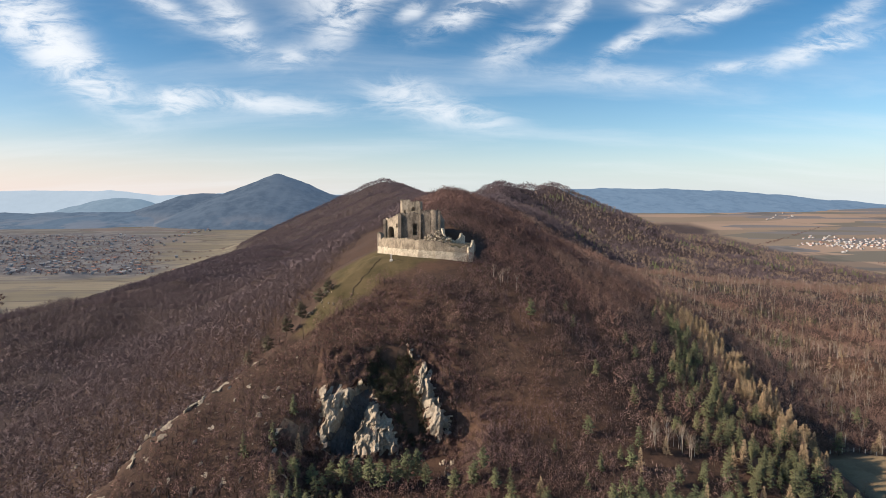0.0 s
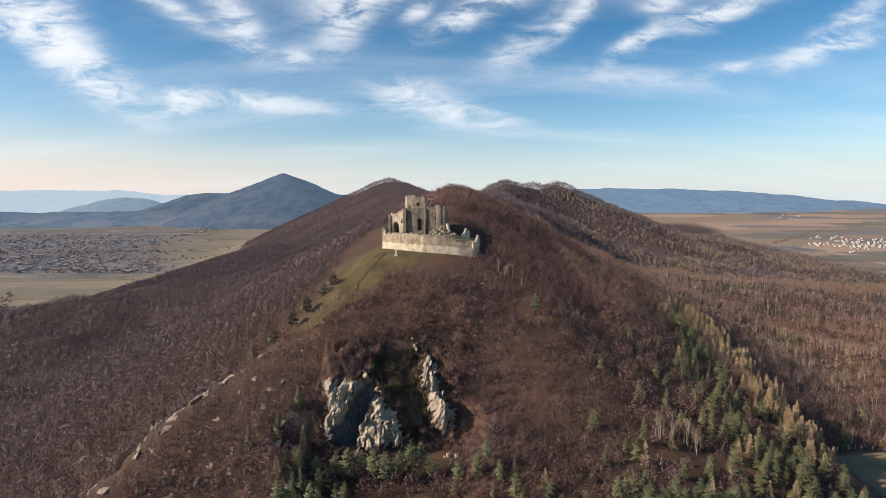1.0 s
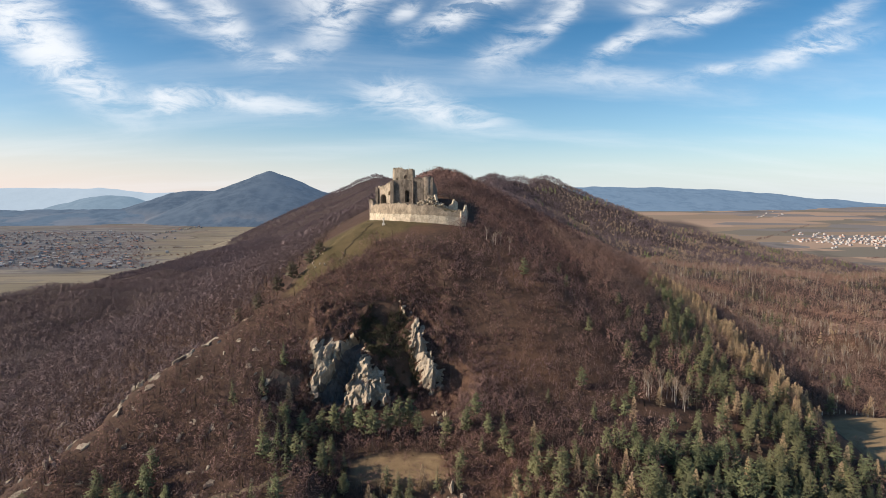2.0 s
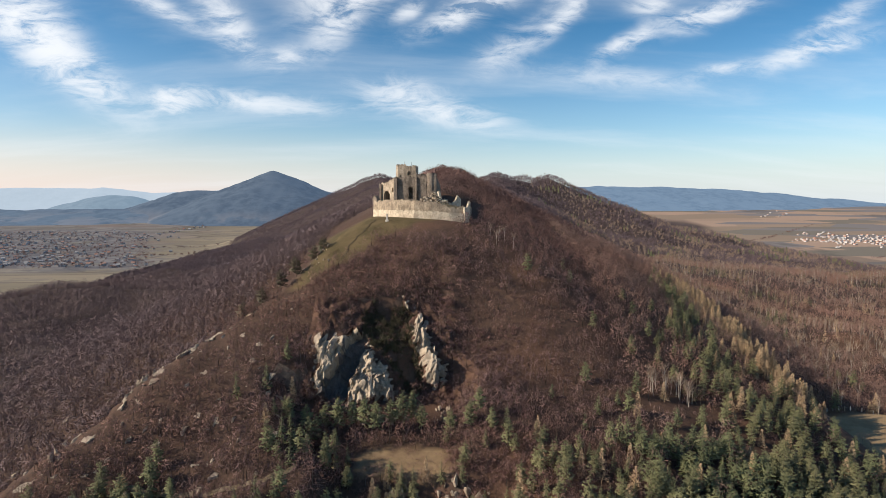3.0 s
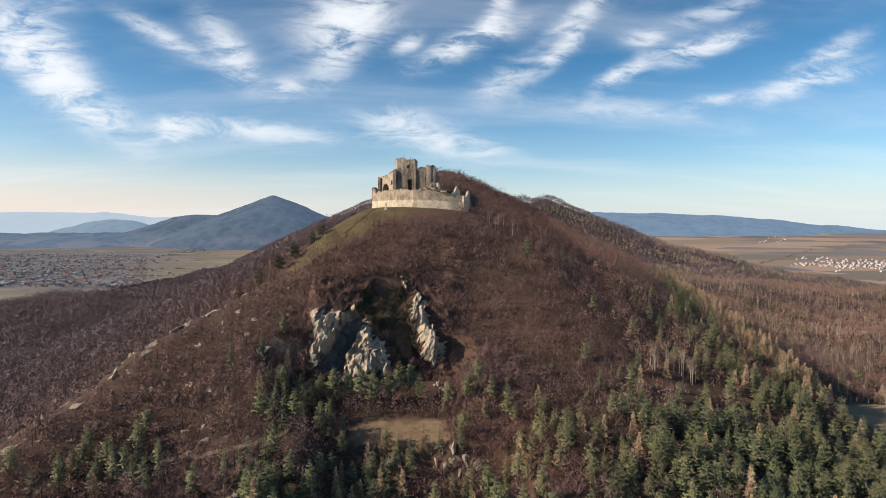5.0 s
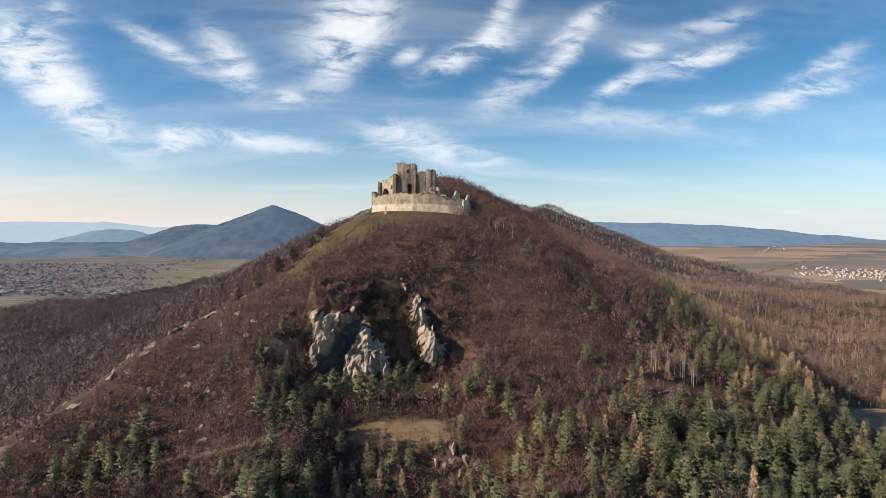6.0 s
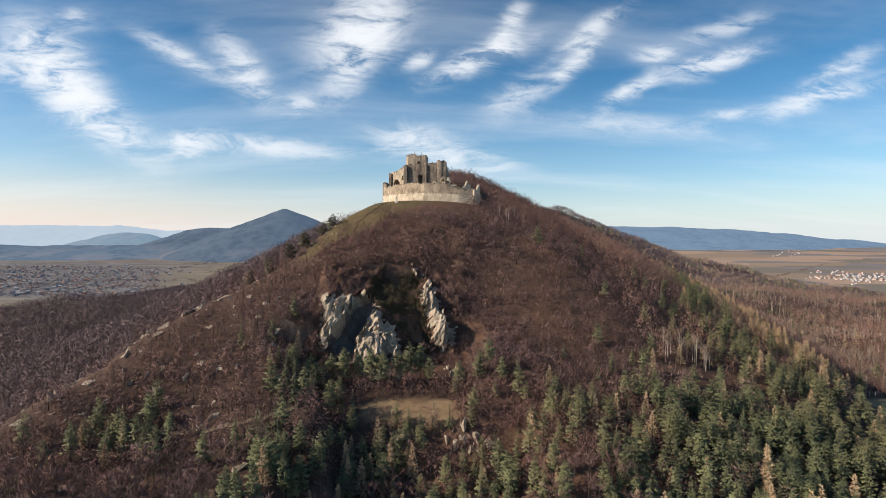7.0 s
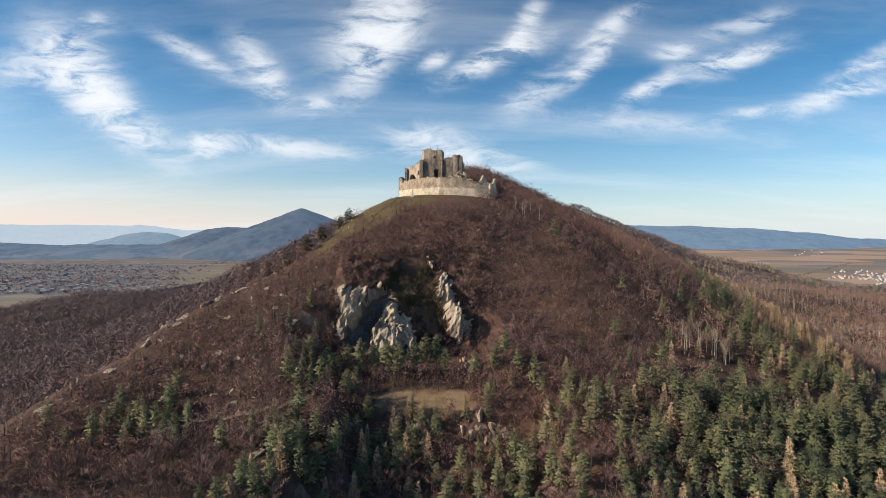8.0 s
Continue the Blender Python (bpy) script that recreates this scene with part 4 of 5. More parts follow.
rr = random.Random(12)
crag("crag", "fallen blocks at the foot of the cliff", -24, 193.5, strewn(rr, 26, 9, 3, 0.6, 1.5), 105)
crag("crag", "scree below the rock rib", 2, 197, strewn(rr, 14, 4, 5, 0.6, 1.3), 106)
crag("crag", "low upright rocks under the quarry floor", -13, 163.0, strewn(rr, 18, 6, 1.5, 0.8, 1.9, 12), 107)
crag("crag", "low upright rocks under the quarry floor", 8, 162.0, strewn(rr, 24, 8, 2.0, 0.8, 2.0, 12), 108)
crag("crag", "pale stones along the crest beside the grass", -57, 268, strewn(rr, 16, 5, 9, 0.3, 0.9), 109)
crag("crag", "pale bare rocks on the crest of the spur", -107.5, 199, strewn(rr, 14, 3, 6, 0.6, 1.8), 110)
crag("crag", "pale bare rocks on the crest of the spur", -121, 172, strewn(rr, 14, 4, 8, 0.6, 1.8), 111)

# ================= trees =================


class Shape:
    """Triangles gathered in a list: crown ones first kind, wood second."""

    def __init__(self):
        self.v, self.f, self.m = [], [], []
        self.round = 0.55      # how far the crown is shaded as one mass
        self.heart = None      # height from which a crown of fine sprays bulges out; its faces are shaded as one soft mass

    def tri(self, a, b, c, mat=0):
        k = len(self.v)
        self.v += [a, b, c]
        self.f.append((k, k + 1, k + 2))
        self.m.append(mat)

    def stick(self, a, b, ra, rb, sides=3, mat=1):
        """A tapered limb from a to b."""
        a, b = Vector(a), Vector(b)
        d = (b - a).normalized()
        u = d.orthogonal().normalized()
        w = d.cross(u)
        k = len(self.v)
        for p, r in ((a, ra), (b, rb)):
            for i in range(sides):
                t = 6.2832 * i / sides
                self.v.append(p + (u * math.cos(t) + w * math.sin(t)) * r)
        for i in range(sides):
            j = (i + 1) % sides
            self.f += [(k + i, k + j, k + sides + j), (k + i, k + sides + j, k + sides + i)]
            self.m += [mat, mat]

    def twig(self, a, d, length, width, mat=0):
        side = d.cross(Vector((random_unit(self.r)))).normalized() * width / 2
        self.tri(a - side, a + side, a + d * length, mat)

    def arrays(self):
        return np.array([tuple(v) for v in self.v], np.float32), np.array(self.f, np.int32), np.array(self.m, np.int32)


def random_unit(r):
    while True:
        v = Vector((r.uniform(-1, 1), r.uniform(-1, 1), r.uniform(-1, 1)))
        if 0.1 < v.length < 1:
            return v.normalized()


def bare_tree(seed, height=9.0, spreading=0.38, limbs=8, twigs=15, width=0.13, slim=1.0, trunk=0.17, cheap=False, light=False):
    """A leafless broadleaf tree: trunk, limbs and brooms of twigs."""
    s = Shape()
    s.r = r = random.Random(seed)
    bend = Vector((r.uniform(-0.4, 0.4), r.uniform(-0.4, 0.4), 0))
    fork = Vector((0, 0, height * r.uniform(0.28, 0.40))) + bend
    sides = 3 if cheap else 4
    s.stick((0, 0, -0.8), fork, trunk, trunk * 0.7, sides)
    crown_top = Vector((bend.x * 1.6, bend.y * 1.6, height * 0.80))
    s.stick(fork, crown_top, trunk * 0.65, trunk * 0.2, 3)
    arms = [(fork, crown_top)]
    for i in range(limbs):
        a = 6.283 * (i + r.uniform(-0.35, 0.35)) / limbs
        f = r.uniform(-0.1, 0.7)
        p = fork + (crown_top - fork) * max(0, f)
        reach = height * spreading * r.uniform(0.6, 1.1) * (1 - 0.35 * max(0, f)) * slim
        q = p + Vector((math.cos(a) * reach, math.sin(a) * reach, height * r.uniform(0.14, 0.34)))
        if cheap or light:
            s.twig(p, (q - p).normalized(), (q - p).length, trunk, 1)
        else:
            s.stick(p, q, trunk * 0.42, trunk * 0.12, 3)
        arms.append((p, q))
    heart = Vector((bend.x, bend.y, height * 0.30))
    for p, q in arms:
        for _ in range(twigs):
            f = r.uniform(0.35, 1.0) ** 0.7
            o = p + (q - p) * f + random_unit(r) * height * (0.0 if cheap else 0.055) * r.random()
            d = ((o - heart).normalized() * 0.8 + random_unit(r) * 0.7 + Vector((0, 0, 0.12))).normalized()
            s.twig(o, d, height * (r.uniform(0.11, 0.23) if cheap else r.uniform(0.08, 0.17)), width * r.uniform(0.7, 1.4))
    s.heart = height * 0.5
    return s


def needle_tree(seed, height=10.0, radius=2.3, levels=12, boughs=7, rounded=0.0, start=0.12, thin=False, fine=1):
    """A conifer: a straight trunk and whorls of drooping, ragged boughs."""
    s = Shape()
    s.r = r = random.Random(seed)
    s.stick((0, 0, -0.8), (0, 0, height * 0.97), 0.16, 0.03, 4)
    for l in range(levels):
        f = start + (1 - start) * (l + r.uniform(-0.2, 0.2)) / levels
        f = min(max(f, start), 0.985)
        reach = radius * ((1 - f) ** 0.75 if not rounded else (1 - abs((f - start) / (1 - start) - 0.35) ** 2 * 1.9 * rounded) * (1 - f) ** 0.35)
        for b in range(boughs):
            a = 6.283 * (b + r.uniform(-0.4, 0.4)) / boughs + l * 0.9
            d = Vector((math.cos(a), math.sin(a), 0))
            side = Vector((-d.y, d.x, 0))
            rr = max(0.25, reach * r.uniform(0.6, 1.15))
            z = height * f + r.uniform(-0.5, 0.5) * height / levels
            droop = rr * r.uniform(-0.05, 0.35)
            base, tip = Vector((0, 0, z)), d * rr + Vector((0, 0, z - droop + (0.3 * rr if rounded else 0)))
            if thin:
                for _ in range(5):
                    o = base + (tip - base) * r.uniform(0.1, 0.8)
                    s.twig(o, (d * 0.5 + random_unit(r) * 0.6 + Vector((0, 0, 0.25))).normalized(), 0.3 + rr * r.uniform(0.35, 0.6), 0.26)
                continue
            tip.z += r.uniform(-0.35, 0.35) * rr
            for c in range(fine):
                g = 0.5 if fine == 1 else (0.25 + 0.62 * c / max(1, fine - 1))
                half = 0.5 if fine == 1 else 0.30 if fine < 6 else 0.22
                at = base + (tip - base) * g + (side * r.uniform(-0.22, 0.22) * rr + Vector((0, 0, r.uniform(-0.08, 0.16) * rr)) if fine > 1 else Vector((0, 0, 0.1 * rr)))
                w = (side + random_unit(r) * 0.5).normalized() * rr * r.uniform(0.10, 0.20) * (1.6 if fine == 1 else 1.25 if fine == 3 else 0.75)
                root, end = at - (tip - base) * half * r.uniform(0.5, 0.9) + Vector((0, 0, 0.08 * rr)), at + (tip - base) * half * r.uniform(0.6, 1.0)
                drop = Vector((0, 0, -0.12 * rr))
                s.tri(root, at + w + drop, end)
                s.tri(root, end, at - w + drop)
    if not thin:
        s.heart = height * 0.30
    return s


def sparse(seed, height, spreading, n, width, low=0.25):
    """A far tree: a fan of a few coarse twig bundles round a stem."""
    s = Shape()
    s.r = r = random.Random(seed)
    s.tri(Vector((-0.2, 0, -1)), Vector((0.2, 0, -1)), Vector((0, 0, height * 0.7)), 1)
    for i in range(n):
        a = 6.283 * i / n + r.uniform(-0.4, 0.4)
        o = Vector((0, 0, height * r.uniform(low, 0.55)))
        q = Vector((math.cos(a), math.sin(a), 0)) * height * spreading * r.uniform(0.4, 1.1) + Vector((0, 0, height * r.uniform(0.65, 1.05)))
        d = q - o
        s.twig(o + d * 0.25, (d.normalized() + random_unit(r) * 0.25).normalized(), d.length * 0.8, width * r.uniform(0.7, 1.3))
        s.twig(o + d * 0.75, (random_unit(r) + Vector((0, 0, 0.5))).normalized(), height * 0.22, width * 0.9)
    return s


def puff(seed, height, radius, n, long, wide, soft=True):
    """A leafless tree from afar: a stem and a loose dome of fine sprays of twigs that fan out from its heart."""
    s = Shape()
    s.r = r = random.Random(seed)
    s.tri(Vector((-0.18, 0, -1)), Vector((0.18, 0, -1)), Vector((0, 0, height * 0.75)), 1)
    s.tri(Vector((0, -0.18, -1)), Vector((0, 0.18, -1)), Vector((0, 0, height * 0.75)), 1)
    heart = Vector((0, 0, height * 0.42))
    lean = [1 + r.uniform(-0.25, 0.25) for _ in range(5)]
    for i in range(n):
        up = 1 - 1.45 * (i + r.uniform(0, 1)) / n
        a = 2.39996 * i + r.uniform(-0.4, 0.4)
        flat = math.sqrt(max(0.05, 1 - up * up))
        k = lean[int(a / 1.2566) % 5] * r.uniform(0.45, 0.85)
        out = Vector((math.cos(a) * flat * radius, math.sin(a) * flat * radius, up * height * 0.55))
        d = (out.normalized() + random_unit(r) * 1.1).normalized()
        s.twig(heart + out * (k + 0.1), d, long * r.uniform(0.6, 1.25), wide * r.uniform(0.6, 1.4))
    s.heart, s.round = height * 0.42 if soft else None, 0.86
    return s


def cone_tuft(seed, height, radius, n=5):
    """A far conifer: a few ragged tiers."""
    s = Shape()
    s.r = r = random.Random(seed)
    for l in range(3):
        z0, z1, rr = height * (0.08 + 0.26 * l), height * (0.5 + 0.25 * l), radius * (1 - 0.27 * l)
        for i in range(n):
            a, b = 6.283 * i / n + l, 6.283 * (i + 1) / n + l + r.uniform(-0.2, 0.4)
            k, q = rr * r.uniform(0.7, 1.2), rr * r.uniform(0.7, 1.2)
            s.tri(Vector((math.cos(a) * k, math.sin(a) * k, z0 + r.uniform(-0.5, 0.5))), Vector((math.cos(b) * q, math.sin(b) * q, z0 + r.uniform(-0.5, 0.5))), Vector((0, 0, z1)))
    return s


def bulge(v, f, heart, share=0.55):
    """Faces turned outward, and for each spot of a crown a direction between its own face's and that in which the crown bulges."""
    n = v * np.array([1.0, 1.0, 0.45]) - np.array([0, 0, 0.45 * heart])
    n[:, 2] += 0.10
    n = n / np.maximum(np.linalg.norm(n, axis=1, keepdims=True), 1e-3)
    own = np.cross(v[f[:, 1]] - v[f[:, 0]], v[f[:, 2]] - v[f[:, 0]])
    own = own / np.maximum(np.linalg.norm(own, axis=1, keepdims=True), 1e-6)
    inward = (own * n[f].mean(1)).sum(1) < 0
    f = np.where(inward[:, None], f[:, ::-1], f)
    own = np.where(inward[:, None], -own, own)
    total = n * share
    total[f.ravel()] += np.repeat(own, 3, 0) * (1 - share)
    return f, total / np.maximum(np.linalg.norm(total, axis=1, keepdims=True), 1e-3)


def place_all(name, label, shapes, spots, mats, r):
    """Many trees as one mass: spots are (x, y, z, scale)."""
    if not len(spots):
        return
    arr = [s.arrays() for s in shapes]
    V, F, M, B, base = [], [], [], [], 0
    pick = r.randint(0, len(arr), len(spots))
    for k, (v, f, m) in enumerate(arr):
        sp = spots[pick == k]
        if not len(sp):
            continue
        a = r.uniform(0, 6.283, len(sp))
        c, s = np.cos(a) * sp[:, 3], np.sin(a) * sp[:, 3]
        zs = sp[:, 3] * r.uniform(0.85, 1.15, len(sp))
        X = v[None, :, 0] * c[:, None] - v[None, :, 1] * s[:, None] + sp[:, 0, None]
        Y = v[None, :, 0] * s[:, None] + v[None, :, 1] * c[:, None] + sp[:, 1, None]
        Z = v[None, :, 2] * zs[:, None] + sp[:, 2, None]
        V.append(np.stack([X, Y, Z], -1).reshape(-1, 3))
        if shapes[k].heart:
            f, b = bulge(v, f, shapes[k].heart, shapes[k].round)
            ca, sa = np.cos(a)[:, None], np.sin(a)[:, None]
            B.append(np.stack([b[None, :, 0] * ca - b[None, :, 1] * sa, b[None, :, 0] * sa + b[None, :, 1] * ca, np.repeat(b[None, :, 2], len(sp), 0)], -1).reshape(-1, 3))
        F.append((f[None] + (base + np.arange(len(sp)) * len(v))[:, None, None]).reshape(-1, 3))
        M.append(np.tile(m, len(sp)))
        base += len(v) * len(sp)
    me = mesh_from(name, np.concatenate(V), np.concatenate(F), 3, mats)
    me.polygons.foreach_set("material_index", np.concatenate(M).astype(np.int32))
    if B:
        me.polygons.foreach_set("use_smooth", np.ones(len(me.polygons), bool))
        me.normals_split_custom_set_from_vertices(np.concatenate(B).astype(np.float32))
    return tagged(new(name, me), label, "trees", kind="stuff")


def tree_model(name, label, shape, mats, category, group):
    """A tree as a thing: trunk with its limbs, and crown."""
    v, f, m = shape.arrays()
    t = thing(name, label, category, group)
    for pname, k in (("crown", 0), ("trunk", 1)):
        fk = f[m == k]
        used = np.unique(fk)
        back = np.zeros(len(v), np.int32)
        back[used] = np.arange(len(used))
        vk, fk = v[used], back[fk]
        if shape.heart and k == 0:
            fk, soft_n = bulge(vk, fk, shape.heart, shape.round)
        me = mesh_from(pname, vk, fk, 3, [mats[k]])
        if shape.heart and k == 0:
            me.polygons.foreach_set("use_smooth", np.ones(len(me.polygons), bool))
            me.normals_split_custom_set_from_vertices(soft_n.astype(np.float32))
        part(pname, me, None, t)
    return t


rs = np.random.RandomState(5)
TUFT = material("dry_grass", twig_look((0.15, 0.125, 0.06), (0.20, 0.16, 0.08), (0.17, 0.13, 0.065)), 0.9)
SCRUB = material("evergreen_leaves", twig_look((0.052, 0.054, 0.032), (0.076, 0.076, 0.042), (0.072, 0.062, 0.040)), 0.6)


def scatter(x0, x1, y0, y1, step):
    nx, ny = int((x1 - x0) / step), int((y1 - y0) / step)
    X, Y = np.meshgrid(x0 + (np.arange(nx) + 0.5) * step, y0 + (np.arange(ny) + 0.5) * step)
    X = X + rs.uniform(-0.48, 0.48, X.shape) * step
    Y = Y + rs.uniform(-0.48, 0.48, Y.shape) * step
    return X.ravel(), Y.ravel()


def steepness(x, y):
    e = 1.5
    return np.hypot(land(x + e, y) - land(x - e, y), land(x, y + e) - land(x, y - e)) / (2 * e)


def pine_share(x, y):
    """How much of the wood is pine."""
    gx = np.interp(y, [120, 200, 250, 280, 340, 400], [135, 118, 120, 128, 140, 152])
    band = 0.7 * bell(x - gx, np.interp(y, [150, 200, 260, 300, 400], [60, 28, 16, 8, 6])) * np.clip((400 - y) / 80, 0, 1)
    front = np.where(x < 20, 0.56, 0.46) * np.clip((184 - y + 0.06 * np.clip(x, -40, 110)) / 14, 0, 1) * np.clip((x + 62) / 16, 0, 1)
    east = 0.7 * np.clip((x - 112) / 15, 0, 1) * np.clip((228 - y) / 18, 0, 1)
    west = 0.7 * bell(x + 90, 15) * bell(y - 152, 11)
    foot = 0.5 * bell(x + 50, 11) * bell(y - 187, 11)
    front = np.maximum(front, east) * np.clip(0.75 + 0.5 * rumple(x, y, 34, 44), 0.3, 1)
    some = 0.05 * np.clip((x - 30) / 30, 0, 1) * np.clip((300 - y) / 50, 0, 1)
    plain = 0.55 * np.clip((rumple(x, y, 130, 41) - 0.55) * 2.5, 0, 1) * np.clip((x - 200) / 60, 0, 1)
    return np.clip(band + front + west + foot + some + plain, 0, 0.95)


def larch_share(x, y):
    lx = np.interp(y, [200, 268, 330, 450, 620], [160, 157, 163, 190, 250])
    return np.clip(0.9 * bell(x - lx, 12) * np.clip((y - 205) / 20, 0, 1) * np.clip((640 - y) / 100, 0, 1) + 0.22 * np.clip(pine_share(x, y) - 0.1, 0, 0.5) + 0.12 * np.clip(x - 150, 0, 1) * np.clip((rumple(x, y, 90, 42) - 0.3) * 2, 0, 1) * np.clip((700 - y) / 200, 0, 1), 0, 0.9)


def wooded(x, y):
    """How thickly trees stand."""
    d = 1 - np.maximum(np.maximum(np.clip(grass_part(x, y) * 2.5, 0, 1), np.clip(field_part(x, y) * 2, 0, 1)), np.clip(dry_part(x, y) * 2.5, 0, 1))
    d = d * (np.hypot((x + 10) / 1.12, y - 320) > np.where((y < 305) & (x < 8), 50, 33.5))
    crest = np.interp(y, [240, 271, 300, 320], [-75, -60, -46, -44])
    d = d * (1 - np.clip((crest + 4 - x) / 3, 0, 1) * np.clip((x - crest + 34) / 8, 0, 1) * np.clip((y - 238) / 12, 0, 1) * np.clip((520 - y) / 40, 0, 1))
    low_crest, off = beside(np.asarray(x, float), np.asarray(y, float), SPUR)
    d = d * (1 - np.where((y > 150) & (y < 218), 0.94, 0.6) * bell(off + 3, 7.5))
    d = d * (1 - 0.8 * bell(x - 88, 13) * bell(y - 200, 11))
    d = d * (1 - 0.97 * np.clip((x - 157) / 6, 0, 1) * np.clip((184 - x) / 8, 0, 1) * np.clip((y - 200) / 8, 0, 1) * np.clip((262 - y) / 8, 0, 1))
    d = d * (1 - ((x > -49) & (x < 3) & (y > 196) & (y < 233)))
    return d * np.clip(2.9 - steepness(x, y) * 1.1, 0.25 * (y > 193), 1)


def sort_kinds(x, y):
    """Splits spots into pine, larch, birch and broadleaf."""
    p, l = pine_share(x, y), larch_share(x, y)
    u = rs.uniform(0, 1, x.shape)
    pine, larch = u < p, (u >= p) & (u < p + l)
    b = 0.65 * np.clip((x - 175) / 120, 0, 1) * np.clip((y - 170) / 200, 0, 1) * np.clip(0.55 + rumple(x, y, 150, 43), 0.1, 1)
    birch = ~pine & ~larch & (rs.uniform(0, 1, x.shape) < b)
    return pine, larch, birch, ~(pine | larch | birch)


def spots(x, y, lo, hi):
    return np.stack([x, y, land(x, y), rs.uniform(lo, hi, x.shape)], -1)


def seen(x, y, wide=0.92, extra=40):
    return np.abs(x) < np.maximum(y, 0) * wide + extra


def in_sight(x, y):
    """Whether the crown of a tree rises into view over the lie of the land from somewhere on the way down."""
    z, got = land(x, y) + 7.0, np.zeros(x.shape, bool)
    for eye in (EYE, EYE - 26, EYE - 56):
        free = np.ones(x.shape, bool)
        for f in np.linspace(0.12, 0.985, 46):
            free &= land(x * f, y * f) < eye + (z - eye) * f + 1.0
        got |= free
    return got


def thin(x, y, rest=0.15):
    """Leaves out most of the trees on slopes that face away."""
    k = in_sight(x, y) | (rs.uniform(0, 1, x.shape) < rest)
    return x[k], y[k]


# --- nearest belt
x, y = scatter(-250, 330, 112, 400, 4.5)
ok = (rs.uniform(0, 1, x.shape) < wooded(x, y) * 0.93) & seen(x, y)
fx, fy = scatter(-125, 150, 116, 184, 4.2)
fk = (rs.uniform(0, 1, fx.shape) < wooded(fx, fy) * 0.75) & seen(fx, fy, 0.86, 20)
ly = rs.uniform(225, 400, 170)
lx = np.interp(ly, [200, 268, 330, 450, 620], [160, 157, 163, 190, 250]) + rs.normal(0, 6, 170)
x, y = thin(np.append(x[ok], fx[fk]), np.append(y[ok], fy[fk]))
pine, larch, birch, leafy = sort_kinds(x, y)

BARES = [bare_tree(i, 9.0, 0.38 + 0.03 * (i % 3), 9, 23, 0.105, trunk=0.15) for i in range(8)]
PINES = [needle_tree(20 + i, 10.0 + 0.7 * (i % 3), 2.2 + 0.3 * (i % 3), 13, 7, (0.0, 0.45, 0.7)[i % 3], (0.08, 0.14, 0.24)[i % 3], fine=7) for i in range(8)]
LARCHES = [needle_tree(40 + i, 9.5, 2.5, 12, 8, 0.0, 0.08, True) for i in range(4)]
BIRCHES = [bare_tree(60 + i, 10.5, 0.20, 6, 12, 0.10, 0.8, 0.17) for i in range(4)]


def plant(name, shapes, mats, xs, ys, lo, hi, labels, category, group, count=300, mass="", rest=None):
    """The first belt of trees as things, the rest as one mass."""
    order = np.argsort(ys + 0.15 * np.abs(xs))
    xs, ys = xs[order], ys[order]
    models = [tree_model(name, labels[i % len(labels)], s, mats, category, group) for i, s in enumerate(shapes)]
    sp = spots(xs, ys, lo, hi)
    for i, (px, py, pz, sc) in enumerate(sp[:count]):
        m = models[i % len(models)]
        at = pose(px, py, pz, 0, 0, rs.uniform(0, 360)) @ Matrix.Diagonal((sc, sc, sc * rs.uniform(0.85, 1.15), 1))
        if i < len(models):
            m.matrix_basis = at
        else:
            c = copy_thing(m, Matrix())
            c.matrix_basis = at
    place_all(mass or name + "_wood", "more such trees further up the slope", rest or shapes, sp[count:], mats, rs)


off = beside(x, y, SPUR)[1]
beyond = leafy & (off > 6) & (x < -60)
place_all("bare_wood", "grey-brown leafless wood beyond the spur", [puff(210 + i, 9.0, 3.7 + 0.25 * (i % 3), 100, 1.0, 0.30) for i in range(7)], spots(x[beyond], y[beyond], 0.65, 1.15), [BARE_HAZY, TRUNK], rs)
leafy = leafy & ~beyond
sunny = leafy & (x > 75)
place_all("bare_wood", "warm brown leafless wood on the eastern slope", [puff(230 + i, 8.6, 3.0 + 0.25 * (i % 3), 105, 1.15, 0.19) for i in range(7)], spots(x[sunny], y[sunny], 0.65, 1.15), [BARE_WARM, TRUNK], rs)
leafy = leafy & ~sunny
plant("bare_tree", BARES, [BARE, TRUNK], x[leafy], y[leafy], 0.6, 1.1,
      ["leafless brown broadleaf tree on the slope", "leafless broadleaf tree with spreading limbs"], "tree", "bare trees on the slope", mass="bare_wood", rest=[puff(240 + i, 8.4, 2.9 + 0.25 * (i % 4), 120, 1.1, 0.17) for i in range(8)])
plant("pine_tree", PINES, [NEEDLES, TRUNK], x[pine], y[pine], 0.6, 1.08,
      ["dark green pine on the lower slope", "dense green conifer on the lower slope"], "tree", "pines on the slope", mass="pine_wood", rest=[needle_tree(20 + i, 10.0 + 0.7 * (i % 3), 2.2 + 0.3 * (i % 3), 11, 7, (0.0, 0.45, 0.7)[i % 3], (0.08, 0.14, 0.24)[i % 3], fine=3) for i in range(6)])
plant("larch_tree", LARCHES, [LARCH, TRUNK], np.append(x[larch], lx), np.append(y[larch], ly), 0.65, 1.1, ["bare straw-coloured larch beside the pines"], "tree", "larches in the gully", 120, mass="larch_wood")
bx, by = np.append(x[birch], 88 + rs.uniform(-11, 11, 20)), np.append(y[birch], 209 + rs.uniform(-3, 3, 20))
bx, by = np.append([26, 30, 33, 37, 28.5], bx), np.append([283, 279, 281, 276, 275], by)
plant("birch_tree", BIRCHES, [BARE_PALE, BIRCH], bx, by, 0.8, 1.2, ["slender leafless tree with pale bark"], "tree", "pale-barked trees", 60, mass="birch_wood")

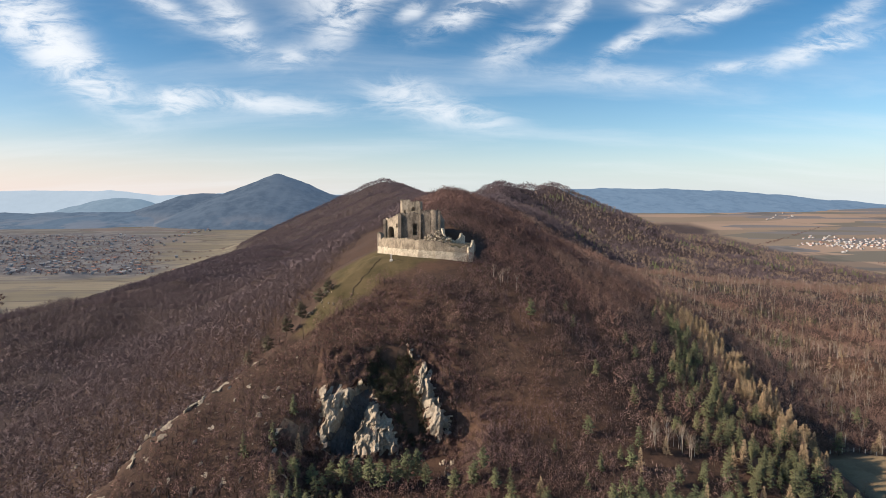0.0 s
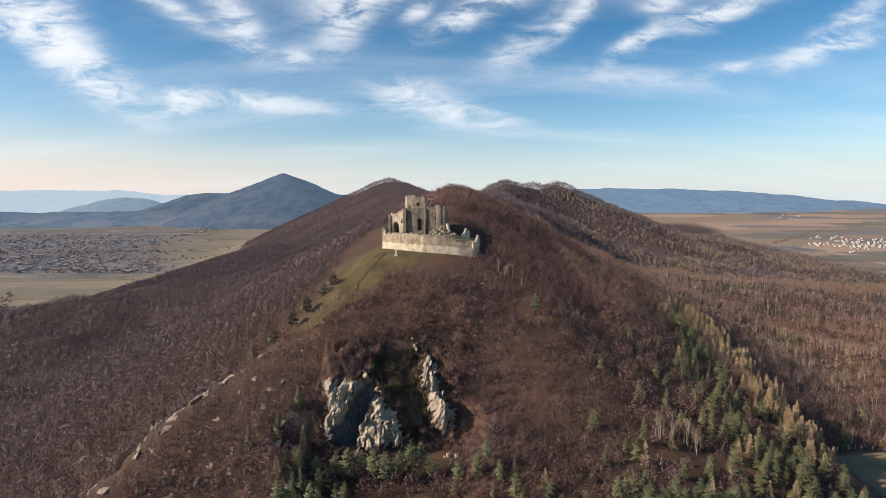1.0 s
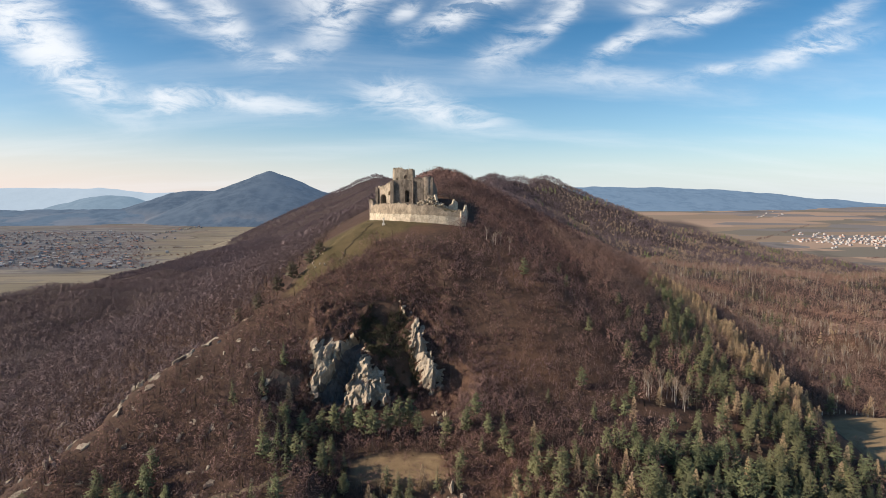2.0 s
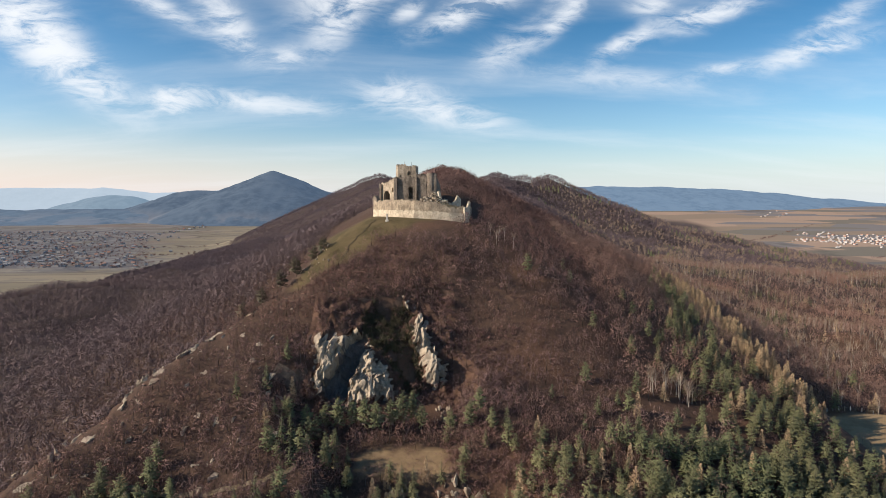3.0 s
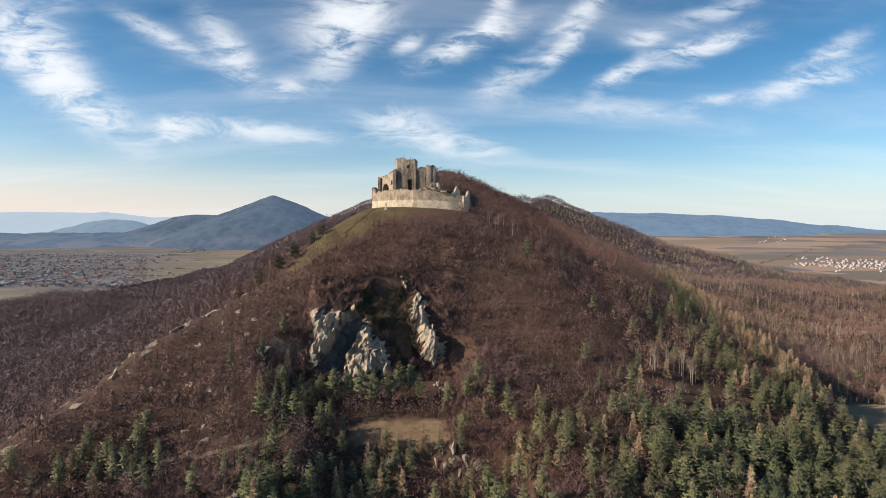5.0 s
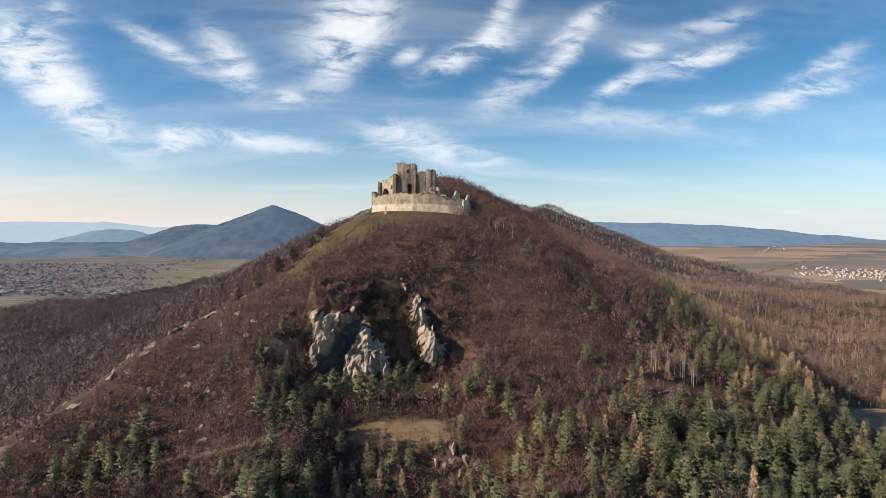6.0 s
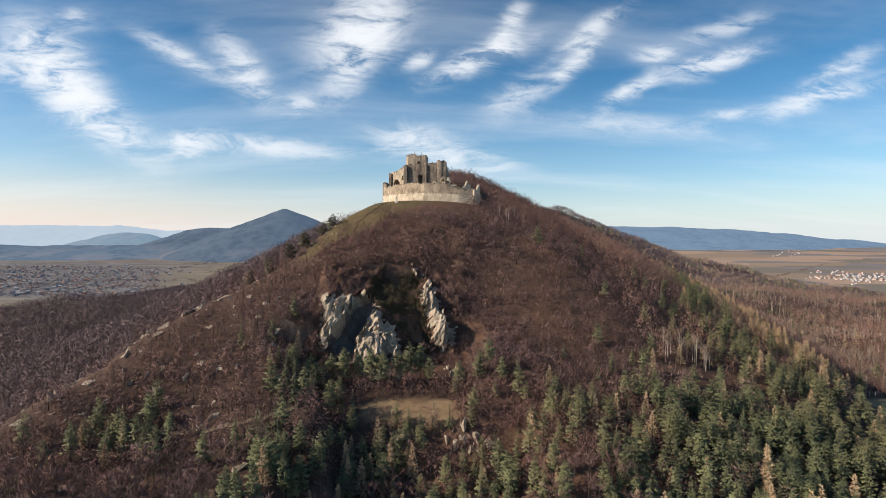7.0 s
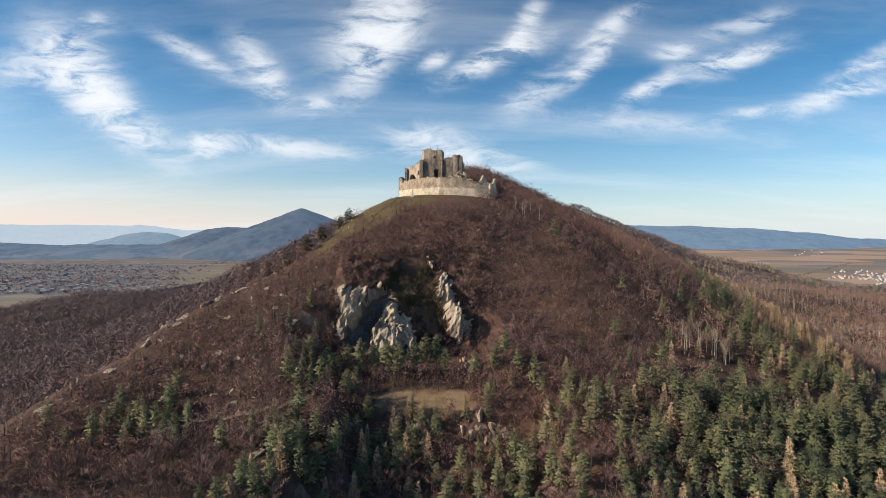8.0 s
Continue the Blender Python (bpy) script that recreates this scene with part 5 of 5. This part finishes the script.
# brushwood between the trees, and evergreen scrub in the clefts of the quarry
def brush(seed, height, n, width, lean):
    s = Shape()
    s.r = r = random.Random(seed)
    for _ in range(n):
        o = Vector((r.uniform(-0.8, 0.8), r.uniform(-0.8, 0.8), r.uniform(-0.3, 0.5)))
        s.twig(o, (random_unit(r) * lean + Vector((0, 0, 1))).normalized(), height * r.uniform(0.5, 1.1), width * r.uniform(0.7, 1.3))
    return s


ux, uy = scatter(-210, 240, 140, 345, 3.2)
uk = (rs.uniform(0, 1, ux.shape) < wooded(ux, uy) * 0.8) & seen(ux, uy)
place_all("brushwood", "leafless brushwood between the trees on the slope", [brush(170 + i, 2.4, 20, 0.085, 0.8) for i in range(5)], spots(ux[uk], uy[uk], 0.6, 1.4), [BARE, TRUNK], rs)
ux, uy = scatter(-58, 14, 231, 268, 2.1)
uk = rs.uniform(0, 1, ux.shape) < 0.85 * (1 - np.clip(2 * grass_part(ux, uy), 0, 1))
place_all("brushwood", "thick brown brush on the brow above the quarry", [brush(175 + i, 2.5, 26, 0.10, 0.9) for i in range(4)], spots(ux[uk], uy[uk], 0.5, 1.2), [BARE, TRUNK], rs)
ux, uy = scatter(-75, 5, 236, 330, 3.0)
uk = (rs.uniform(0, 1, ux.shape) < grass_part(ux, uy) * 0.35) & (np.hypot((ux + 10) / 1.12, uy - 320) > 31)
place_all("grass_tufts", "dry grass tufts and low thorn on the mown slope", [brush(190 + i, 0.7, 14, 0.10, 1.2) for i in range(4)], spots(ux[uk], uy[uk], 0.5, 1.5), [TUFT, TRUNK], rs)
ux, uy = scatter(-60, -38, 180, 218, 1.9)
vx, vy = scatter(2, 34, 164, 228, 2.2)
ux, uy = np.append(ux, vx), np.append(uy, vy)
uk = rs.uniform(0, 1, ux.shape) < 0.7
place_all("brushwood", "dense brown brush beside the quarry", [brush(195 + i, 2.8, 40, 0.10, 0.9) for i in range(4)], spots(ux[uk], uy[uk], 0.6, 1.3), [BARE, TRUNK], rs)
def on_face(n, keep, lo, hi):
    """Spots for growth on the quarry face where keep(bare, gully) allows."""
    u, w = rs.uniform(-50, 6, n), rs.uniform(125, 162.5, n)
    P, bare, gully = quarry_face(u, w)
    k = keep(bare, gully)
    return np.column_stack([P[k], rs.uniform(lo, hi, k.sum())])


place_all("evergreen_scrub", "dark evergreen scrub in the clefts of the quarry", [brush(180 + i, 2.0, 46, 0.17, 1.3) for i in range(4)], on_face(4600, lambda b, g: (g > -0.3) & (b < 0.3), 0.45, 1.05), [SCRUB, TRUNK], rs)
place_all("bare_wood", "small leafless trees rooted round the quarry face", [bare_tree(300 + i, 6.5, 0.38, 8, 16, 0.11, trunk=0.11, light=True) for i in range(5)], on_face(330, lambda b, g: (b < -0.8) & (g < 0), 0.5, 1.0), [BARE, TRUNK], rs)
ux, uy = scatter(-34, 10, 164, 182, 1.7)
uk = rs.uniform(0, 1, ux.shape) < 0.7
place_all("grass_tufts", "rusty dry grass and low brush on the quarry floor", [brush(200 + i, 0.9, 16, 0.09, 1.2) for i in range(4)], spots(ux[uk], uy[uk], 0.4, 1.4), [BARE, TRUNK], rs)
place_all("brushwood", "brown brush clinging to ledges of the quarry", [brush(185 + i, 1.8, 22, 0.09, 0.9) for i in range(4)], on_face(1900, lambda b, g: (b < -0.2) | (rs.uniform(0, 1, b.shape) < 0.05), 0.5, 1.1), [BARE, TRUNK], rs)

# tall pines on the quarry floor, before the rock
foot_pine = tree_model("pine_tree", "tall pine standing before the quarry face", needle_tree(78, 11.0, 2.9, 10, 9, 0.7, 0.30, fine=4), [NEEDLES, TRUNK], "tree", "pines before the quarry")
for i, (px, py, sc) in enumerate([(-39, 187, 1.05), (-34.5, 186, 1.25), (-30, 187.5, 1.0), (-25.5, 186, 1.15), (-21.5, 184.5, 1.3), (-16.5, 187, 1.1), (-12.5, 187.5, 1.3), (-9, 189, 1.15), (-6, 187, 1.0), (4, 184, 1.0), (10, 183, 0.85), (14, 185, 0.9), (-45, 184, 1.0), (-50, 181, 0.9)]):
    at = pose(px, py, float(land(px, py)), 0, 0, 61 * i) @ Matrix.Diagonal((sc, sc, sc * (0.95 + 0.05 * (i % 4)), 1))
    if i:
        c = copy_thing(foot_pine, Matrix())
        c.matrix_basis = at
    else:
        foot_pine.matrix_basis = at

# the black pines beside the ruin
pines_by_ruin = tree_model("black_pine", "dark old pine on the grassy crest near the ruin", needle_tree(77, 8.5, 3.0, 8, 9, 0.9, 0.30, fine=4), [SCRUB, TRUNK], "tree", "pines near the ruin")
for i, (px, py, sc) in enumerate([(-57.5, 276, 1.35), (-61, 271, 1.15), (-67, 260, 1.35), (-72, 252, 1.3), (-78, 243, 1.2), (-84, 236, 1.1)]):
    at = pose(px, py, float(land(px, py)), 0, 0, 77 * i) @ Matrix.Diagonal((sc, sc, sc, 1))
    if i:
        c = copy_thing(pines_by_ruin, Matrix())
        c.matrix_basis = at
    else:
        pines_by_ruin.matrix_basis = at

# --- middle belt, thinner models
x, y = scatter(-520, 760, 400, 900, 6.6)
xs, ys = scatter(-60, 190, 400, 600, 5.4)
x, y = np.concatenate([x, xs]), np.concatenate([y, ys])
x2, y2 = scatter(-560, -250, 150, 400, 6.6)
x3, y3 = scatter(330, 620, 150, 400, 6.6)
x, y = np.concatenate([x, x2, x3]), np.concatenate([y, y2, y3])
ok = (rs.uniform(0, 1, x.shape) < wooded(x, y) * 0.95) & seen(x, y) & ~((x > -250) & (x < 330) & (y < 400))
x, y = thin(x[ok], y[ok])
pine, larch, birch, leafy = sort_kinds(x, y)
MID = [puff(80 + i, 9.5, 4.2 + 0.3 * (i % 3), 60, 1.2, 0.50) for i in range(8)]
MIDB = [bare_tree(90 + i, 11.0, 0.22, 4, 6, 0.24, 0.8, 0.2, True) for i in range(4)]
west = leafy & (x < -30)
sunny = leafy & (x > 110)
place_all("bare_wood", "brown leafless wood on the ridge", MID, spots(x[leafy & ~west & ~sunny], y[leafy & ~west & ~sunny], 0.7, 1.25), [BARE, TRUNK], rs)
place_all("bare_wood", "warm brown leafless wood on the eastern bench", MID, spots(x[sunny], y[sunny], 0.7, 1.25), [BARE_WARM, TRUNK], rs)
place_all("bare_wood", "grey-brown leafless wood on the western flank", MID, spots(x[west], y[west], 0.7, 1.25), [BARE_HAZY, TRUNK], rs)
place_all("birch_wood", "pale leafless birches on the bench", MIDB, spots(x[birch], y[birch], 0.8, 1.15), [BARE_PALE, BIRCH], rs)
place_all("pine_wood", "green pines scattered in the wood", [needle_tree(100 + i, 10, 2.4, 7, 5) for i in range(3)], spots(x[pine], y[pine], 0.8, 1.2), [NEEDLES, TRUNK], rs)
place_all("larch_wood", "straw-coloured larches along the gully", [needle_tree(110 + i, 10, 2.2, 7, 5, 0, 0.1, True) for i in range(3)], spots(x[larch], y[larch], 0.8, 1.15), [LARCH, TRUNK], rs)

# --- far belt
x, y = scatter(-1000, 1500, 880, 1600, 8.5)
xx, yy = scatter(-1000, 1500, 1600, 2800, 11.5)
x, y = np.concatenate([x, xx]), np.concatenate([y, yy])
ok = (rs.uniform(0, 1, x.shape) < wooded(x, y)) & seen(x, y, 0.86)
x2, y2 = scatter(-1000, -480, 300, 890, 8.0)
x3, y3 = scatter(600, 1000, 300, 890, 8.0)
x, y = np.concatenate([x[ok], x2, x3]), np.concatenate([y[ok], y2, y3])
ok = (rs.uniform(0, 1, x.shape) < wooded(x, y)) & seen(x, y, 0.9) & ~((x > -520) & (x < 760) & (y < 900))
x, y = thin(x[ok], y[ok])
pine, larch, birch, leafy = sort_kinds(x, y)
leafy = leafy | larch
FAR = [puff(120 + i, 10.0, 5.6 + 0.4 * (i % 3), 24, 2.3, 1.3, False) for i in range(7)]
FARB = [sparse(130 + i, 11.5, 0.26, 6, 0.7) for i in range(4)]
place_all("bare_wood", "brown leafless woods on the far ridge", FAR, spots(x[leafy], y[leafy], 0.85, 1.25), [BARE_HAZY, TRUNK], rs)
place_all("birch_wood", "pale leafless birch woods", FARB, spots(x[birch], y[birch], 0.85, 1.2), [BARE_PALE, BIRCH], rs)
place_all("pine_wood", "dark conifers among the far woods", [cone_tuft(140 + i, 11, 3.2) for i in range(3)], spots(x[pine], y[pine], 0.8, 1.2), [NEEDLES, TRUNK], rs)

# ================= villages, fence and shed =================
PLASTER = material("house_plaster", two_tone((0.58, 0.555, 0.53), (0.36, 0.335, 0.32), 0.05), 0.85)
TILES = material("roof_tiles", two_tone((0.36, 0.20, 0.15), (0.42, 0.26, 0.20), 0.04), 0.85)
SLATE = material("roof_slate", two_tone((0.36, 0.36, 0.37), (0.46, 0.45, 0.44), 0.04), 0.8)
WOOD = material("grey_wood", two_tone((0.30, 0.26, 0.21), (0.22, 0.19, 0.155), 2.0), 0.9)


def house_model(w, d, h, roof, roof_mat, label):
    t = thing("house", label, "house", "houses of the villages")
    bm = bmesh.new()
    bmesh.ops.create_cube(bm, size=1, matrix=Matrix.Translation((0, 0, h / 2 - 0.5)) @ Matrix.Diagonal((w, d, h + 1, 1)))
    part("wall", bm, PLASTER, t)
    bm = bmesh.new()
    e = 0.6
    a = [bm.verts.new(p) for p in ((-w / 2 - e, -d / 2 - e, h - 0.1), (w / 2 + e, -d / 2 - e, h - 0.1), (w / 2 + e, d / 2 + e, h - 0.1), (-w / 2 - e, d / 2 + e, h - 0.1), (-w / 2 - e, 0, h + roof), (w / 2 + e, 0, h + roof))]
    for f in ((0, 1, 5, 4), (2, 3, 4, 5), (0, 4, 3), (1, 2, 5), (3, 2, 1, 0)):
        bm.faces.new([a[i] for i in f])
    part("roof", bm, roof_mat, t)
    return t


HOUSES = [house_model(14, 11, 6.0, 4.5, TILES, "white plastered house with a tiled gable roof"), house_model(11, 10, 7.5, 3.0, SLATE, "tall white house with a grey roof"),
          house_model(18, 11, 5.0, 3.5, SLATE, "long low white house with a grey roof"), house_model(12, 12, 6.5, 4.0, TILES, "white plastered house with a red roof")]


def settle():
    r = random.Random(3)
    spots_ = []
    for _ in range(165):                     # the large village on the western plain
        y = 1620 + 1300 * r.random() ** 1.3
        spots_.append((-(0.50 + 0.42 * r.random() ** 0.8) * y, y))
    for _ in range(55):                      # houses strung along the road
        f = r.random()
        y = 2450 + 1500 * f
        spots_.append((-(0.57 - 0.27 * f) * y + r.uniform(-40, 40), y + r.uniform(-70, 70)))
    for _ in range(66):                      # the village on the eastern fields
        y = min(max(r.gauss(2480, 110), 2250), 2800)
        spots_.append(((0.66 + 0.22 * r.random() + 0.03 * math.sin(y / 40)) * y, y))
    for _ in range(10):
        y = r.uniform(3500, 3900)
        spots_.append(((0.58 + 0.05 * r.random()) * y, y))
    for i, (x, y) in enumerate(spots_):
        m = HOUSES[i % 4]
        at = pose(x, y, float(land(x, y)), 0, 0, r.choice((20, 110)) + r.uniform(-12, 12))
        s = r.uniform(0.55, 0.85)
        ob = m if i < 4 else copy_thing(m, Matrix())
        ob.matrix_basis = at @ Matrix.Diagonal((s, s, s, 1))


settle()


def house_mass():
    """The rest of the two villages, house upon house."""
    r = np.random.RandomState(9)
    V, F, M = [], [], []
    w, d, h, g = 6, 5, 5.5, 9.0
    base = np.array([(-w, -d, -1), (w, -d, -1), (w, d, -1), (-w, d, -1), (-w, -d, h), (w, -d, h), (w, d, h), (-w, d, h), (-w, 0, g), (w, 0, g)], float)
    tri = np.array([(0, 1, 5), (0, 5, 4), (1, 2, 6), (1, 6, 5), (2, 3, 7), (2, 7, 6), (3, 0, 4), (3, 4, 7), (5, 6, 9), (7, 4, 8), (4, 5, 9), (4, 9, 8), (6, 7, 8), (6, 8, 9)])
    for i in range(440):
        if i < 290:
            y = 1620 + 1400 * r.rand() ** 1.3
            x = -(0.50 + 0.04 * np.sin(y / 90) + 0.42 * r.rand() ** 0.8) * y
        else:
            y = np.clip(r.normal(2480, 120), 2200, 2850)
            x = (0.66 + 0.22 * r.rand() ** 0.8 + 0.03 * np.sin(y / 40)) * y
        a, s = r.choice((0.35, 1.92)) + r.uniform(-0.2, 0.2), r.uniform(0.6, 1.0)
        c, q = np.cos(a) * s, np.sin(a) * s
        v = np.stack([base[:, 0] * c - base[:, 1] * q + x, base[:, 0] * q + base[:, 1] * c + y, base[:, 2] * s + float(land(x, y))], -1)
        V.append(v), F.append(tri + 10 * i), M.append(np.array([0] * 10 + [1 + i % 2] * 4))
    me = mesh_from("village_houses", np.concatenate(V), np.concatenate(F), 3, [PLASTER, TILES, SLATE])
    me.polygons.foreach_set("material_index", np.concatenate(M).astype(np.int32))
    tagged(new("village_houses", me), "many small white houses crowded in the villages", "houses", kind="stuff")


house_mass()
# gardens and orchards between the houses
gx, gy = scatter(-2500, -850, 1580, 2950, 22)
k = (gx / gy < -0.52) & (gx / gy > -0.88) & (rs.uniform(0, 1, gx.shape) < 0.6)
place_all("garden_trees", "bare garden trees between the village houses", [sparse(150 + i, 9.0, 0.5, 7, 1.1, 0.1) for i in range(3)], spots(gx[k], gy[k], 0.7, 1.2), [BARE, TRUNK], rs)
# hedges between the fields
hx, hy = [], []
for x0, y0, x1, y1, n in ((-830, 1000, -1000, 1250, 40), (-870, 1750, -1500, 1560, 90), (-850, 2000, -1300, 1900, 60), (1500, 1900, 2300, 2150, 80), (1350, 2400, 2100, 3100, 80), (-900, 2300, -1900, 2150, 90)):
    f = rs.uniform(0, 1, n)
    hx += list(x0 + (x1 - x0) * f + rs.uniform(-8, 8, n))
    hy += list(y0 + (y1 - y0) * f + rs.uniform(-8, 8, n))
place_all("hedgerow", "bare hedges between the fields", [sparse(160 + i, 7.0, 0.7, 8, 1.2, 0.05) for i in range(3)], spots(np.array(hx), np.array(hy), 0.7, 1.3), [BARE, TRUNK], rs)


def build_fence():
    f = thing("paddock_fence", "weathered wooden post fence along the paddock", "fence")
    prev = None
    for i in range(15):
        x = 190 + i * 3.4
        y = 225 + x * 0.2
        z = float(land(x, y))
        bm = bmesh.new()
        bmesh.ops.create_cone(bm, segments=6, radius1=0.24, radius2=0.20, depth=2.6, cap_ends=True, matrix=Matrix.Translation((x, y, z + 0.7)))
        part("post", bm, WHITE if i % 2 == 0 else WOOD, f)
        if prev:
            for h in (0.7, 1.3):
                s = Shape()
                s.stick((prev[0], prev[1], prev[2] + h), (x, y, z + h), 0.05, 0.05, 4)
                v, fc, m = s.arrays()
                part("rail", mesh_from("rail", v, fc, 3, [WOOD]), None, f)
        prev = (x, y, z)


build_fence()


def build_shed():
    x, y = -83.0, 149.4
    t = thing("hillside_hut", "small hut with a pale sheet roof among the trees", "hut", at=(x, y, float(land(x, y)) - 0.2), turn=20)
    bm = bmesh.new()
    bmesh.ops.create_cube(bm, size=1, matrix=Matrix.Translation((0, 0, 1.2)) @ Matrix.Diagonal((2.2, 1.8, 2.6, 1)))
    part("wall", bm, WOOD, t)
    bm = bmesh.new()
    bmesh.ops.create_cube(bm, size=1, matrix=pose(0, 0, 2.65, 8) @ Matrix.Diagonal((2.8, 2.4, 0.12, 1)))
    bmesh.ops.bevel(bm, geom=bm.edges[:], offset=0.03, segments=1, affect="EDGES")
    part("roof", bm, WHITE, t)


build_shed()


def footpath(name, label, pts, width, mat):
    """A worn track laid on the slope."""
    xs = np.interp(np.linspace(0, 1, 60), np.linspace(0, 1, len(pts)), [p[0] for p in pts])
    ys = np.interp(np.linspace(0, 1, 60), np.linspace(0, 1, len(pts)), [p[1] for p in pts])
    xs, ys = xs + 0.5 * np.sin(np.arange(60) * 0.5), ys + 0.3 * np.sin(np.arange(60) * 0.8)
    dx, dy = np.gradient(xs), np.gradient(ys)
    n = np.hypot(dx, dy)
    V = []
    for s in (-1, 0, 1):
        x, y = xs - dy / n * width / 2 * s, ys + dx / n * width / 2 * s
        V.append(np.stack([x, y, land(x, y) + (0.24 if s == 0 else 0.14)], -1))
    i = np.arange(59)
    f = np.concatenate([np.stack([i + k, i + k + 1, i + k + 61, i + k + 60], -1) for k in (0, 60)])
    return tagged(new(name, mesh_from(name, np.concatenate(V), f, 4, [mat])), label, "path", kind="structure")


TRODDEN = material("trodden_earth", two_tone((0.055, 0.044, 0.030), (0.085, 0.066, 0.045), 0.5), 0.95)
footpath("path_upper", "narrow worn footpath down the mown slope", [(-34.0, 300.0), (-36.2, 290.0), (-37.5, 286.0), (-40.6, 278.8), (-43.6, 271.9), (-45.0, 262.0)], 0.6, TRODDEN)
footpath("path_lower", "narrow track across the wooded slope", [(-92.0, 159.0), (-85.1, 157.5), (-67.4, 155.4), (-51.6, 156.3), (-42.0, 160.0)], 1.6, COURT)
